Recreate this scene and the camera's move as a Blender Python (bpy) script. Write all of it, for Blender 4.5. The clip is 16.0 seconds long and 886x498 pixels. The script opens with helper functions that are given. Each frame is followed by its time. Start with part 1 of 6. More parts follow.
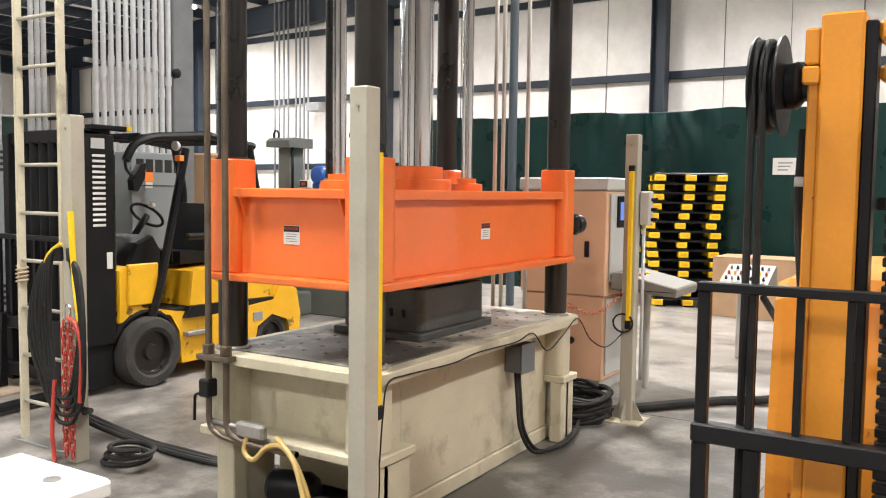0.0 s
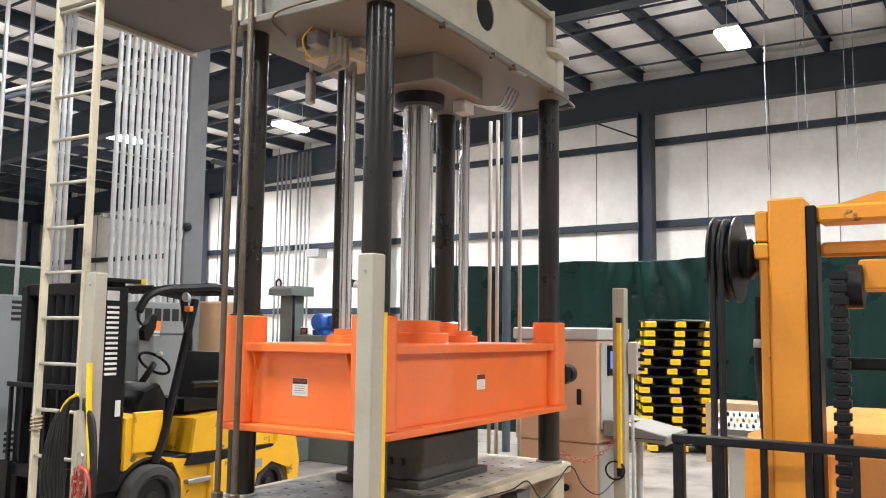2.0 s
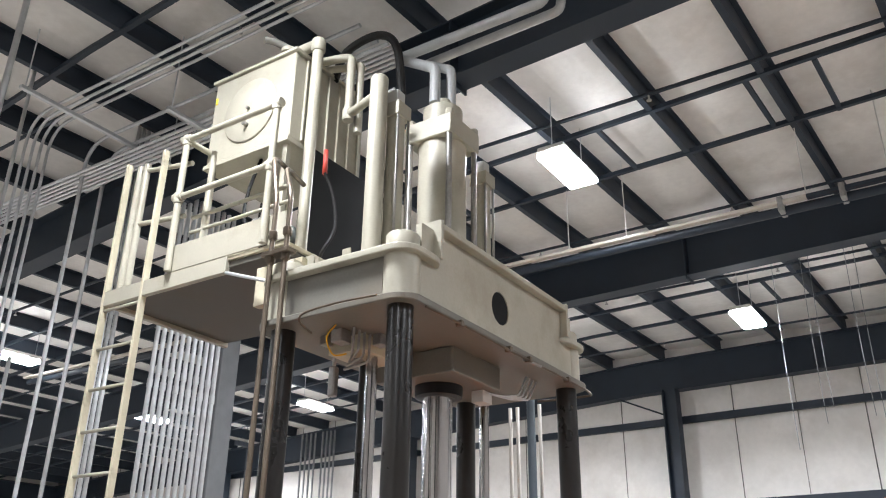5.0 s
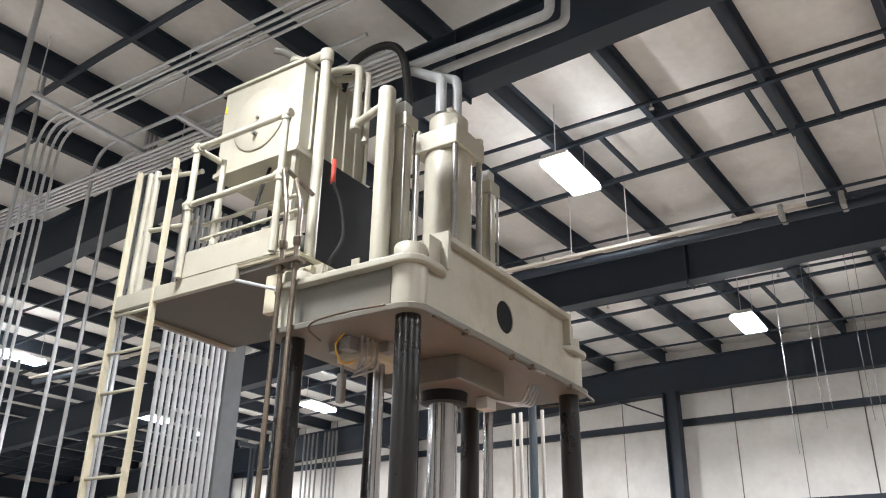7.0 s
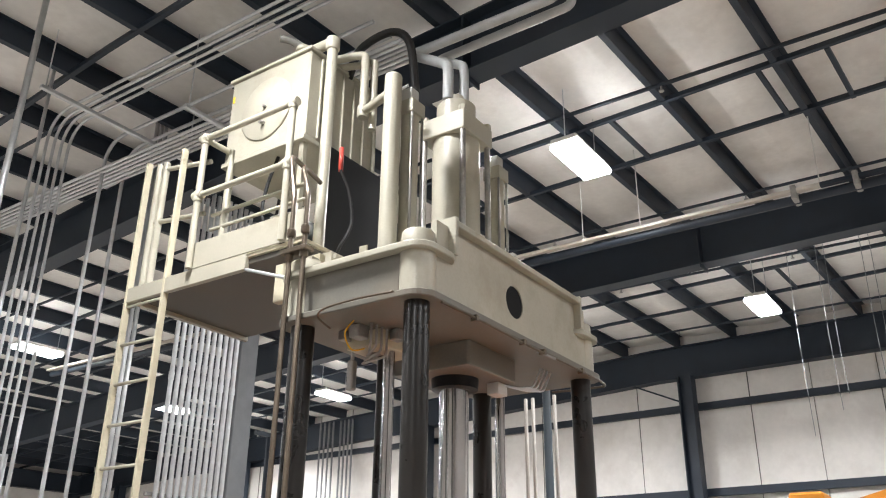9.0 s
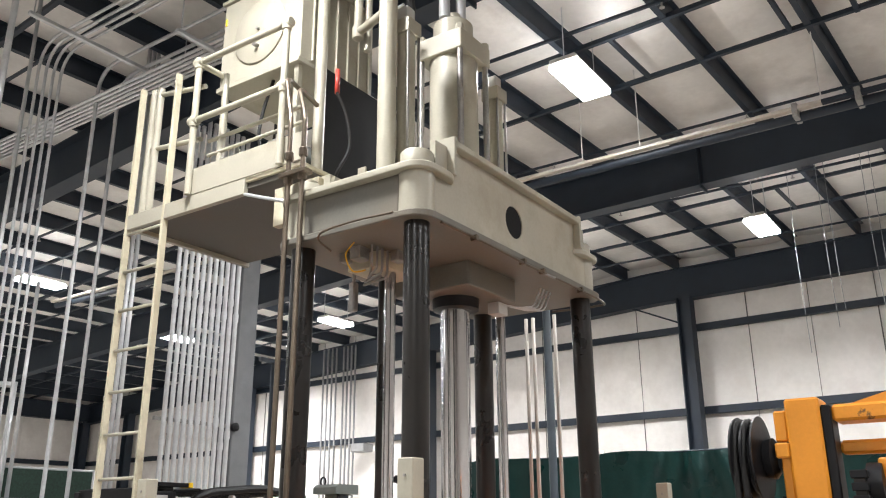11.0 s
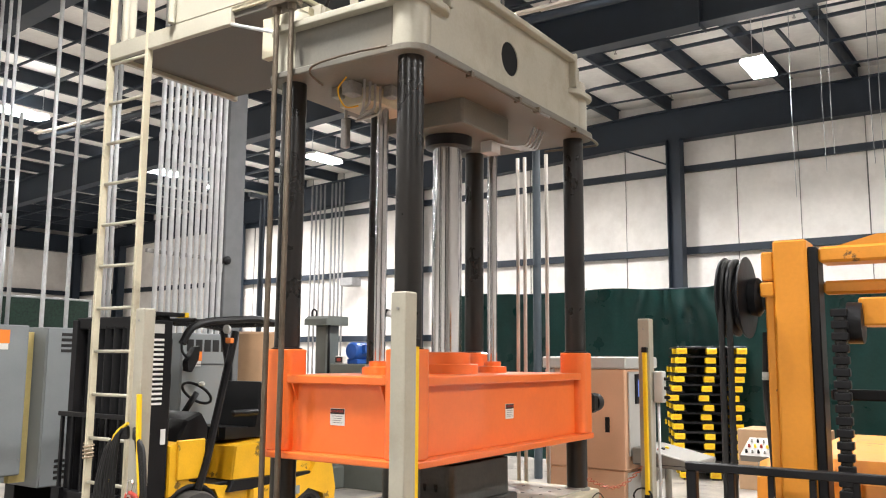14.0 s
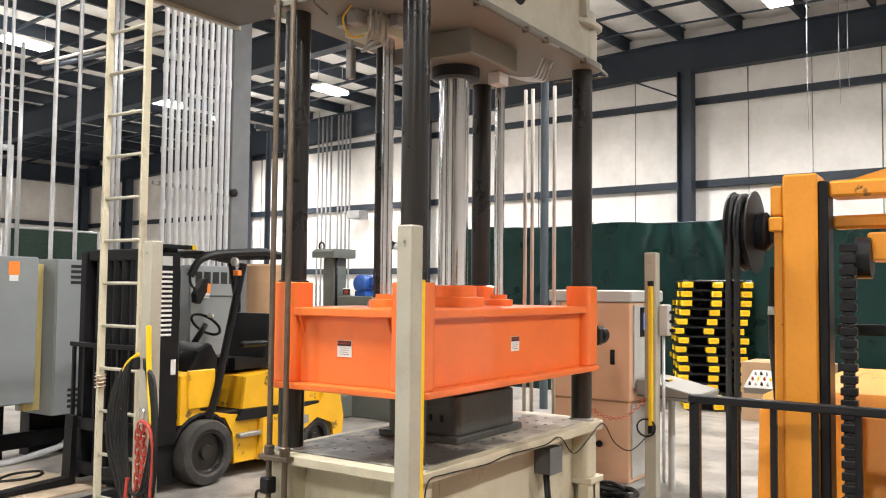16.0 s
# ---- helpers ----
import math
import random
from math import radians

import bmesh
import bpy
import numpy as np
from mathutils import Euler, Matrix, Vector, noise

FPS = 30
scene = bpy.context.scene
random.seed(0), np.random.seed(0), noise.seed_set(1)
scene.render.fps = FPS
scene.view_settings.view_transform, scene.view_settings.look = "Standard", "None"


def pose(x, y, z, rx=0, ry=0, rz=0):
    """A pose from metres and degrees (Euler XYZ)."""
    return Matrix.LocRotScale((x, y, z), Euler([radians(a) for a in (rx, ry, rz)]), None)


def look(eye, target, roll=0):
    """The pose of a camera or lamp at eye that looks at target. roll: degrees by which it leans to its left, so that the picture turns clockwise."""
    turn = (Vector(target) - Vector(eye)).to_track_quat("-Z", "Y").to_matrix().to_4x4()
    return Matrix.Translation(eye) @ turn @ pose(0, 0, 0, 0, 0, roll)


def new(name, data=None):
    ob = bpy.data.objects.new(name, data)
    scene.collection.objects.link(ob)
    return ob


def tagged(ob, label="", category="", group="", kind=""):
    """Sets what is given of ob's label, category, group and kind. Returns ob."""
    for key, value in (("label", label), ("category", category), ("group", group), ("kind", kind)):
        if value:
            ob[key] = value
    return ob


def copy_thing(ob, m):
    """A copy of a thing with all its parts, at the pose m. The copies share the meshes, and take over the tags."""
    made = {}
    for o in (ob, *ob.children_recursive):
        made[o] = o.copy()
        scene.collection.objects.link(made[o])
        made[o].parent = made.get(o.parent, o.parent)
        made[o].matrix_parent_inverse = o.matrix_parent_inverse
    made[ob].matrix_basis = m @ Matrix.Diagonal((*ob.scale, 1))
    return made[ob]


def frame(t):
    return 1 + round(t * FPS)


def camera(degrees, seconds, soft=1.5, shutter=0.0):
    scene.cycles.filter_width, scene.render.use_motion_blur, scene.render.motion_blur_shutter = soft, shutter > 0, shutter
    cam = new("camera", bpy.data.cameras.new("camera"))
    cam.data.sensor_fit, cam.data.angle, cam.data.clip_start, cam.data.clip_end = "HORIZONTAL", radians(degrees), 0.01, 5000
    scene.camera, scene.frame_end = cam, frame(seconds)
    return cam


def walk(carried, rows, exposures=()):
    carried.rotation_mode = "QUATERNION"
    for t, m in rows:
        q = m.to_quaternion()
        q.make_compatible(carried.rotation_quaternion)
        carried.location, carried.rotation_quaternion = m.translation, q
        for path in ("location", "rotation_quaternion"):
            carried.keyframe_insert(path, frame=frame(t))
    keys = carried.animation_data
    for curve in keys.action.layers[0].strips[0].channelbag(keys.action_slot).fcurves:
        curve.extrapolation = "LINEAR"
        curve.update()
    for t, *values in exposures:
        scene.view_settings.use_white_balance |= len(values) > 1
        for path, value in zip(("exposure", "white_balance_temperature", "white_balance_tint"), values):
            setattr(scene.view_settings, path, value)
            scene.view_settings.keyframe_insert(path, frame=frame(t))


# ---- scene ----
cam = camera(55.3, 16.0, soft=1.1)
PATH = [
    (0, (-3.089, -2.292, 1.642), (-1.39, -1.246, 1.506), 0.7),
    (0.5, (-3.141, -2.318, 1.645), (-1.449, -1.259, 1.528), 0.5),
    (1, (-3.258, -2.363, 1.66), (-1.562, -1.304, 1.614), 0.2),
    (1.5, (-3.339, -2.414, 1.685), (-1.635, -1.369, 1.758), 0.6),
    (2, (-3.392, -2.462, 1.708), (-1.694, -1.424, 1.906), 0.7),
    (2.5, (-3.428, -2.494, 1.717), (-1.751, -1.448, 2.025), 0.3),
    (3, (-3.44, -2.518, 1.721), (-1.792, -1.467, 2.144), -0.1),
    (3.5, (-3.457, -2.553, 1.733), (-1.842, -1.503, 2.272), -0.2),
    (4, (-3.477, -2.564, 1.754), (-1.897, -1.526, 2.408), 0.3),
    (4.5, (-3.498, -2.56, 1.778), (-1.946, -1.545, 2.529), 0.8),
    (5, (-3.502, -2.592, 1.781), (-1.979, -1.583, 2.595), 0.8),
    (5.2, (-3.553, -2.635, 1.78), (-2.037, -1.618, 2.597), 1.5),
    (7.5, (-3.628, -2.635, 1.801), (-2.106, -1.622, 2.613), 1.0),
    (8, (-3.626, -2.654, 1.806), (-2.111, -1.624, 2.609), 0.8),
    (10.3, (-3.56, -2.658, 1.746), (-2.033, -1.593, 2.475), 0.2),
    (10.5, (-3.594, -2.663, 1.743), (-2.055, -1.595, 2.444), -0.3),
    (11, (-3.586, -2.65, 1.744), (-2.022, -1.572, 2.372), -0.3),
    (11.5, (-3.608, -2.641, 1.741), (-2.013, -1.567, 2.291), -0.1),
    (12, (-3.601, -2.628, 1.742), (-1.986, -1.554, 2.227), 0.1),
    (12.5, (-3.605, -2.624, 1.741), (-1.977, -1.546, 2.173), 0.1),
    (13, (-3.605, -2.62, 1.742), (-1.966, -1.538, 2.119), 0.2),
    (13.5, (-3.602, -2.618, 1.743), (-1.956, -1.527, 2.06), 0.3),
    (14, (-3.6, -2.617, 1.743), (-1.949, -1.517, 2.0), 0.4),
    (14.5, (-3.592, -2.615, 1.745), (-1.936, -1.512, 1.948), 0.5),
    (15, (-3.584, -2.613, 1.746), (-1.926, -1.507, 1.908), 0.5),
    (15.5, (-3.575, -2.611, 1.748), (-1.918, -1.498, 1.871), 0.5),
    (16, (-3.582, -2.612, 1.747), (-1.929, -1.491, 1.846), 0.6),
]
walk(cam, [(t, look(eye, target, roll)) for t, eye, target, roll in PATH],
     exposures=[(0, 0.22, 6450, 10), (1.5, 0.22, 6300, 10), (3, 0.10, 6020, 10), (5, -0.02, 5930, 10), (8, 0.0, 6130, 10), (10.5, 0.0, 6220, 10), (12.5, 0.12, 6300, 10), (14, 0.24, 6400, 10), (16, 0.28, 6500, 10)])

# ---- helpers of this scene ----
BASE = {}
rnd = random.Random(7)


def mat(name, col, rough=0.5, metal=0.0, var=0.12, scale=6.0, bump=0.08, fine=90.0, dirt=None, dirt_amount=0.0, coat=0.0, dirt_scale=1.6, edge=(0.5, 0.72)):
    """A procedural surface: colour varied at two scales, stains, fine relief."""
    m = bpy.data.materials.new(name)
    m.use_nodes = True
    nt = m.node_tree
    b = nt.nodes["Principled BSDF"]
    tc = nt.nodes.new("ShaderNodeTexCoord")
    n1 = nt.nodes.new("ShaderNodeTexNoise")
    n1.inputs["Scale"].default_value, n1.inputs["Detail"].default_value = scale, 6
    n2 = nt.nodes.new("ShaderNodeTexNoise")
    n2.inputs["Scale"].default_value, n2.inputs["Detail"].default_value = fine, 3
    for n in (n1, n2):
        nt.links.new(tc.outputs["Object"], n.inputs["Vector"])
    ramp = nt.nodes.new("ShaderNodeMapRange")
    ramp.inputs["From Min"].default_value, ramp.inputs["From Max"].default_value = 0.3, 0.7
    ramp.inputs["To Min"].default_value, ramp.inputs["To Max"].default_value = 1 - var, 1 + var
    nt.links.new(n1.outputs["Fac"], ramp.inputs["Value"])
    ramp2 = nt.nodes.new("ShaderNodeMapRange")
    ramp2.inputs["From Min"].default_value, ramp2.inputs["From Max"].default_value = 0.3, 0.7
    ramp2.inputs["To Min"].default_value, ramp2.inputs["To Max"].default_value = 1 - var * 0.4, 1 + var * 0.4
    nt.links.new(n2.outputs["Fac"], ramp2.inputs["Value"])
    mul = nt.nodes.new("ShaderNodeMath")
    mul.operation = "MULTIPLY"
    nt.links.new(ramp.outputs[0], mul.inputs[0])
    nt.links.new(ramp2.outputs[0], mul.inputs[1])
    sc = nt.nodes.new("ShaderNodeVectorMath")
    sc.operation = "SCALE"
    sc.inputs[0].default_value = col
    nt.links.new(mul.outputs[0], sc.inputs["Scale"])
    out = sc.outputs[0]
    if dirt:
        n3 = nt.nodes.new("ShaderNodeTexNoise")
        n3.inputs["Scale"].default_value, n3.inputs["Detail"].default_value, n3.inputs["Roughness"].default_value = dirt_scale, 8, 0.65
        nt.links.new(tc.outputs["Object"], n3.inputs["Vector"])
        r3 = nt.nodes.new("ShaderNodeMapRange")
        r3.inputs["From Min"].default_value, r3.inputs["From Max"].default_value = edge
        r3.inputs["To Max"].default_value = dirt_amount
        nt.links.new(n3.outputs["Fac"], r3.inputs["Value"])
        mx = nt.nodes.new("ShaderNodeMix")
        mx.data_type = "RGBA"
        nt.links.new(r3.outputs[0], mx.inputs["Factor"])
        nt.links.new(out, mx.inputs["A"])
        mx.inputs["B"].default_value = (*dirt, 1)
        out = mx.outputs["Result"]
    nt.links.new(out, b.inputs["Base Color"])
    rr = nt.nodes.new("ShaderNodeMapRange")
    rr.inputs["To Min"].default_value, rr.inputs["To Max"].default_value = max(rough - 0.12, 0.03), min(rough + 0.12, 1)
    nt.links.new(n1.outputs["Fac"], rr.inputs["Value"])
    nt.links.new(rr.outputs[0], b.inputs["Roughness"])
    b.inputs["Metallic"].default_value = metal
    b.inputs["Coat Weight"].default_value = coat
    if bump:
        bp = nt.nodes.new("ShaderNodeBump")
        bp.inputs["Strength"].default_value, bp.inputs["Distance"].default_value = bump, 0.01
        nt.links.new(n2.outputs["Fac"], bp.inputs["Height"])
        nt.links.new(bp.outputs[0], b.inputs["Normal"])
    return m


def stain_near(m, axis=None, span=(0, 1), gain=(0.1, -0.1), centre=None):
    """Biases a material's stains: along an axis of the thing, or round a centre on it."""
    nt = m.node_tree
    n3 = nt.nodes["Noise Texture.002"]
    to = n3.outputs["Fac"].links[0].to_socket
    tc = nt.nodes["Texture Coordinate"]
    rng = nt.nodes.new("ShaderNodeMapRange")
    rng.interpolation_type = "SMOOTHSTEP"
    rng.inputs["From Min"].default_value, rng.inputs["From Max"].default_value = span
    rng.inputs["To Min"].default_value, rng.inputs["To Max"].default_value = gain
    if centre:
        dist = nt.nodes.new("ShaderNodeVectorMath")
        dist.operation = "DISTANCE"
        dist.inputs[1].default_value = centre
        nt.links.new(tc.outputs["Object"], dist.inputs[0])
        nt.links.new(dist.outputs["Value"], rng.inputs["Value"])
    else:
        sep = nt.nodes.new("ShaderNodeSeparateXYZ")
        nt.links.new(tc.outputs["Object"], sep.inputs[0])
        nt.links.new(sep.outputs[axis], rng.inputs["Value"])
    add = nt.nodes.new("ShaderNodeMath")
    nt.links.new(n3.outputs["Fac"], add.inputs[0])
    nt.links.new(rng.outputs[0], add.inputs[1])
    nt.links.new(add.outputs[0], to)


def glow(name, col, strength):
    m = bpy.data.materials.new(name)
    m.use_nodes = True
    b = m.node_tree.nodes["Principled BSDF"]
    b.inputs["Base Color"].default_value = (*col, 1)
    b.inputs["Emission Color"].default_value = (*col, 1)
    b.inputs["Emission Strength"].default_value = strength
    return m


def box(x0, y0, z0, x1, y1, z1, bevel=0.004, bm=None):
    """A bevelled box, added to bm."""
    bm = bm or bmesh.new()
    tmp = bmesh.new()
    bmesh.ops.create_cube(tmp, size=1)
    bmesh.ops.transform(tmp, matrix=Matrix.Translation(((x0 + x1) / 2, (y0 + y1) / 2, (z0 + z1) / 2)) @ Matrix.Diagonal((abs(x1 - x0), abs(y1 - y0), abs(z1 - z0), 1)), verts=tmp.verts)
    if bevel:
        bmesh.ops.bevel(tmp, geom=tmp.edges[:], offset=min(bevel, 0.4 * min(abs(x1 - x0), abs(y1 - y0), abs(z1 - z0))), segments=1, affect="EDGES")
    join(bm, tmp)
    return bm


def join(bm, tmp, m=None):
    if m is not None:
        tmp.transform(m)
    me = bpy.data.meshes.new("tmp")
    tmp.to_mesh(me)
    tmp.free()
    bm.from_mesh(me)
    bpy.data.meshes.remove(me)
    return bm


def ring_loft(rings, bm=None, close=True, cap=True):
    """Skins rings of points, one after another."""
    bm = bm or bmesh.new()
    rows = [[bm.verts.new(p) for p in r] for r in rings]
    n = len(rows[0])
    for a, b in zip(rows, rows[1:]):
        for i in range(n if close else n - 1):
            f = bm.faces.new((a[i], a[(i + 1) % n], b[(i + 1) % n], b[i]))
            f.smooth = n > 6
    if cap:
        bm.faces.new(rows[0][::-1])
        bm.faces.new(rows[-1])
    return bm


def rod(p0, p1, r, seg=16, bm=None, r1=None):
    """A round bar from p0 to p1."""
    p0, p1 = Vector(p0), Vector(p1)
    q = (p1 - p0).to_track_quat("Z", "Y")
    r1 = r if r1 is None else r1
    ring = [Vector((math.cos(2 * math.pi * i / seg), math.sin(2 * math.pi * i / seg), 0)) for i in range(seg)]
    return ring_loft([[p0 + q @ (v * r) for v in ring], [p1 + q @ (v * r1) for v in ring]], bm)


def lathe(c, axis, profile, seg=28, bm=None, cap=True):
    """A turned shape: profile of (radius, height along axis) from c."""
    q = Vector(axis).to_track_quat("Z", "Y")
    c = Vector(c)
    rings = [[c + q @ Vector((r * math.cos(2 * math.pi * i / seg), r * math.sin(2 * math.pi * i / seg), h)) for i in range(seg)] for r, h in profile]
    return ring_loft(rings, bm, cap=cap)


def smooth_path(pts, k=6):
    pts = [Vector(p) for p in pts]
    out = []
    for i in range(len(pts) - 1):
        p0, p1, p2, p3 = pts[max(i - 1, 0)], pts[i], pts[i + 1], pts[min(i + 2, len(pts) - 1)]
        for j in range(k):
            t = j / k
            out.append(0.5 * (2 * p1 + (p2 - p0) * t + (2 * p0 - 5 * p1 + 4 * p2 - p3) * t * t + (3 * p1 - p0 - 3 * p2 + p3) * t ** 3))
    return out + [pts[-1]]


def bent(pts, rad=0.06, k=4):
    """A path with rounded corners."""
    pts = [Vector(p) for p in pts]
    out = [pts[0]]
    for a, b, c in zip(pts, pts[1:], pts[2:]):
        u, v = (a - b), (c - b)
        d = min(rad, u.length * 0.45, v.length * 0.45)
        s, e = b + u.normalized() * d, b + v.normalized() * d
        for j in range(k + 1):
            t = j / k
            out.append(s.lerp(b, t).lerp(b.lerp(e, t), t))
    return out + [pts[-1]]


def tube(pts, r, seg=8, bm=None):
    """A round tube along a path."""
    pts = [Vector(p) for p in pts]
    rings, q = [], None
    for i, p in enumerate(pts):
        d = (pts[min(i + 1, len(pts) - 1)] - pts[max(i - 1, 0)]).normalized()
        q = d.to_track_quat("Z", "Y") if q is None else (q @ Vector((0, 0, 1))).rotation_difference(d) @ q
        rings.append([p + q @ Vector((r * math.cos(2 * math.pi * j / seg), r * math.sin(2 * math.pi * j / seg), 0)) for j in range(seg)])
    return ring_loft(rings, bm)


def outline(x0, y0, x1, y1, r, seg=6):
    pts = []
    for cx, cy, a in ((x1 - r, y1 - r, 0), (x0 + r, y1 - r, 90), (x0 + r, y0 + r, 180), (x1 - r, y0 + r, 270)):
        for i in range(seg + 1):
            w = radians(a + 90 * i / seg)
            pts.append((cx + r * math.cos(w), cy + r * math.sin(w)))
    return pts


def slab(pts, z0, z1, bm=None, bevel=0.006):
    """An upright prism over an outline, with a small chamfer."""
    n = len(pts)
    c = Vector((sum(p[0] for p in pts) / n, sum(p[1] for p in pts) / n))
    def inset(d):
        return [Vector(p) + (c - Vector(p)).normalized() * d for p in pts]
    rings = [[(p[0], p[1], z0) for p in inset(bevel)], [(*p, z0 + bevel) for p in pts], [(*p, z1 - bevel) for p in pts], [(p[0], p[1], z1) for p in inset(bevel)]]
    bm = ring_loft(rings, bm)
    for f in bm.faces:
        f.smooth = False
    return bm


def holed_plate(u0, v0, u1, v1, cu, cv, r, depth, place):
    """A plate with a round hole; place turns (u, v, w) into a point."""
    bm = bmesh.new()
    loop = [bm.verts.new((u, v, 0)) for u, v in ((u0, v0), (u1, v0), (u1, v1), (u0, v1))]
    circ = [bm.verts.new((cu + r * math.cos(2 * math.pi * i / 32), cv + r * math.sin(2 * math.pi * i / 32), 0)) for i in range(32)]
    edges = [bm.edges.new((l[i], l[(i + 1) % len(l)])) for l in (loop, circ) for i in range(len(l))]
    bmesh.ops.triangle_fill(bm, edges=edges, use_beauty=True)
    g = bmesh.ops.extrude_face_region(bm, geom=bm.faces[:])
    for v in g["geom"]:
        if isinstance(v, bmesh.types.BMVert):
            v.co.z += depth
    for v in bm.verts:
        v.co = place(*v.co)
    bmesh.ops.recalc_face_normals(bm, faces=bm.faces[:])
    return bm


def obj(name, bm, material):
    bmesh.ops.recalc_face_normals(bm, faces=bm.faces[:])
    for e in bm.edges:
        if len(e.link_faces) == 2 and e.calc_face_angle(0) > 0.6:
            e.smooth = False
    me = bpy.data.meshes.new(name)
    bm.to_mesh(me)
    bm.free()
    me.materials.append(material)
    return new(name, me)


def thing(name, at, label, category, group="", kind=""):
    e = new(name)
    e.location = at
    e.empty_display_size = 0.1
    BASE[e.name] = Vector(at)
    return tagged(e, label, category, group, kind)


def part(name, bm, material, parent, label=""):
    """One mesh under a thing or a part, built in world places."""
    base = BASE[parent.name]
    bm.transform(Matrix.Translation(-base))
    o = obj(name, bm, material)
    o.parent = parent
    BASE[o.name] = base
    return tagged(o, label)


def solo(name, bm, material, label, category, group="", kind="", at=None):
    """A thing that is one mesh."""
    vs = [v.co for v in bm.verts]
    if at is None:
        at = (sum(v.x for v in vs) / len(vs), sum(v.y for v in vs) / len(vs), min(v.z for v in vs))
    bm.transform(Matrix.Translation(-Vector(at)))
    o = obj(name, bm, material)
    o.location = at
    BASE[o.name] = Vector(at)
    return tagged(o, label, category, group, kind)


def writing(name, text, size, m, material, parent, depth=0.0006, bold=0.0):
    """Raised letters as a mesh under a thing; m is the pose of the text's plane."""
    cu = bpy.data.curves.new(name, "FONT")
    cu.body, cu.size, cu.align_x, cu.align_y, cu.extrude, cu.offset = text, size, "CENTER", "CENTER", depth, bold
    tmp = bpy.data.objects.new(name, cu)
    scene.collection.objects.link(tmp)
    bpy.context.view_layer.update()
    me = bpy.data.meshes.new_from_object(tmp.evaluated_get(bpy.context.evaluated_depsgraph_get()))
    bpy.data.objects.remove(tmp)
    me.transform(Matrix.Translation(-BASE[parent.name]) @ m)
    me.materials.clear()
    me.materials.append(material)
    o = new(name, me)
    o.parent = parent
    BASE[o.name] = BASE[parent.name]
    return o


# ---- world and light ----
world = bpy.data.worlds.new("world")
world.use_nodes = True
world.node_tree.nodes["Background"].inputs[0].default_value = (0.8, 0.85, 1, 1)
world.node_tree.nodes["Background"].inputs[1].default_value = 0.05
scene.world = world
# first four lamps are seen; the others are added to brighten the hall
LAMPS = [(4.34, 0.90, 6.58), (9.78, 0.37, 6.3), (10.8, 10.3, 6.3), (4.95, 12.7, 6.3), (10.0, 4.9, 6.5), (-1.5, 1.0, 6.75), (4.4, -6.0, 6.6), (-2.0, -6.0, 6.6), (10.0, -7.5, 6.5), (-2.0, 11.5, 6.5), (-7.5, -2.5, 6.6), (-1.6, 20.5, 6.2), (12.0, 15.0, 6.3), (-7.5, 6.0, 6.6), (-7.5, 14.0, 6.4), (4.7, 21.0, 6.1), (-1.5, 16.0, 6.3), (1.5, 24.0, 6.1), (9.6, 14.5, 6.25)]
LAMP_POWER = 298

# ---- materials ----
BEIGE = mat("beige_paint", (0.40, 0.377, 0.30), 0.42, 0, 0.07, 3, 0.05, 60, (0.24, 0.195, 0.125), 0.5, 0.1, 2.6, (0.52, 0.74))
# brown stains, with the shade under the platform put into the base colour
SHADED_STAIN = mat("shaded_stained_beige", (0.10, 0.092, 0.076), 0.55, 0, 0.14, 3, 0.06, 60, (0.11, 0.085, 0.055), 0.7)
BOLSTER = mat("bolster_steel", (0.46, 0.44, 0.37), 0.45, 0.0, 0.2, 5, 0.1, 60, (0.028, 0.026, 0.025), 0.92, dirt_scale=2.8, edge=(0.40, 0.58))
# beige under an oil film, darkened further to carry the crown's shade
SHADED_OILY = mat("shaded_oily_beige", (0.15, 0.142, 0.118), 0.42, 0, 0.12, 4, 0.05, 60, (0.17, 0.14, 0.10), 0.7)
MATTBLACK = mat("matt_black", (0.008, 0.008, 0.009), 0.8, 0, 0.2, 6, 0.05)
PIPE = mat("brown_steel_pipe", (0.15, 0.12, 0.09), 0.38, 0.75, 0.2, 9, 0.05)
BEIGE_DIRTY = mat("worn_beige_paint", (0.52, 0.475, 0.345), 0.5, 0, 0.1, 4, 0.08, 60, (0.13, 0.105, 0.07), 0.85, dirt_scale=2.4, edge=(0.55, 0.74))
ORANGE = mat("orange_paint", (0.80, 0.168, 0.028), 0.34, 0, 0.05, 3, 0.03, 40, (0.62, 0.10, 0.015), 0.4, 0.3)
OILED = mat("oiled_dark_steel", (0.019, 0.0175, 0.016), 0.30, 0.2, 0.15, 3, 0.02, 60, (0.035, 0.029, 0.024), 0.4)
CHROME = mat("chromed_steel", (0.72, 0.72, 0.73), 0.10, 1.0, 0.05, 3, 0.0)
STEEL = mat("worn_steel", (0.36, 0.35, 0.33), 0.45, 0.7, 0.2, 5, 0.1, 60, (0.10, 0.08, 0.06), 0.6)
DIE = mat("die_steel", (0.075, 0.078, 0.072), 0.42, 0.15, 0.3, 6, 0.12, 50, (0.02, 0.019, 0.018), 0.8)
GALV = mat("galvanised_steel", (0.60, 0.61, 0.62), 0.36, 0.45, 0.12, 9, 0.05, 60)
BLACK = mat("black_paint", (0.008, 0.008, 0.009), 0.40, 0, 0.2, 6, 0.05)
RUBBER = mat("black_rubber", (0.014, 0.0135, 0.013), 0.6, 0, 0.2, 8, 0.1, 70, (0.09, 0.08, 0.07), 0.4)
NAVY = mat("blue_black_steel_paint", (0.016, 0.025, 0.039), 0.55, 0, 0.15, 3, 0.05)
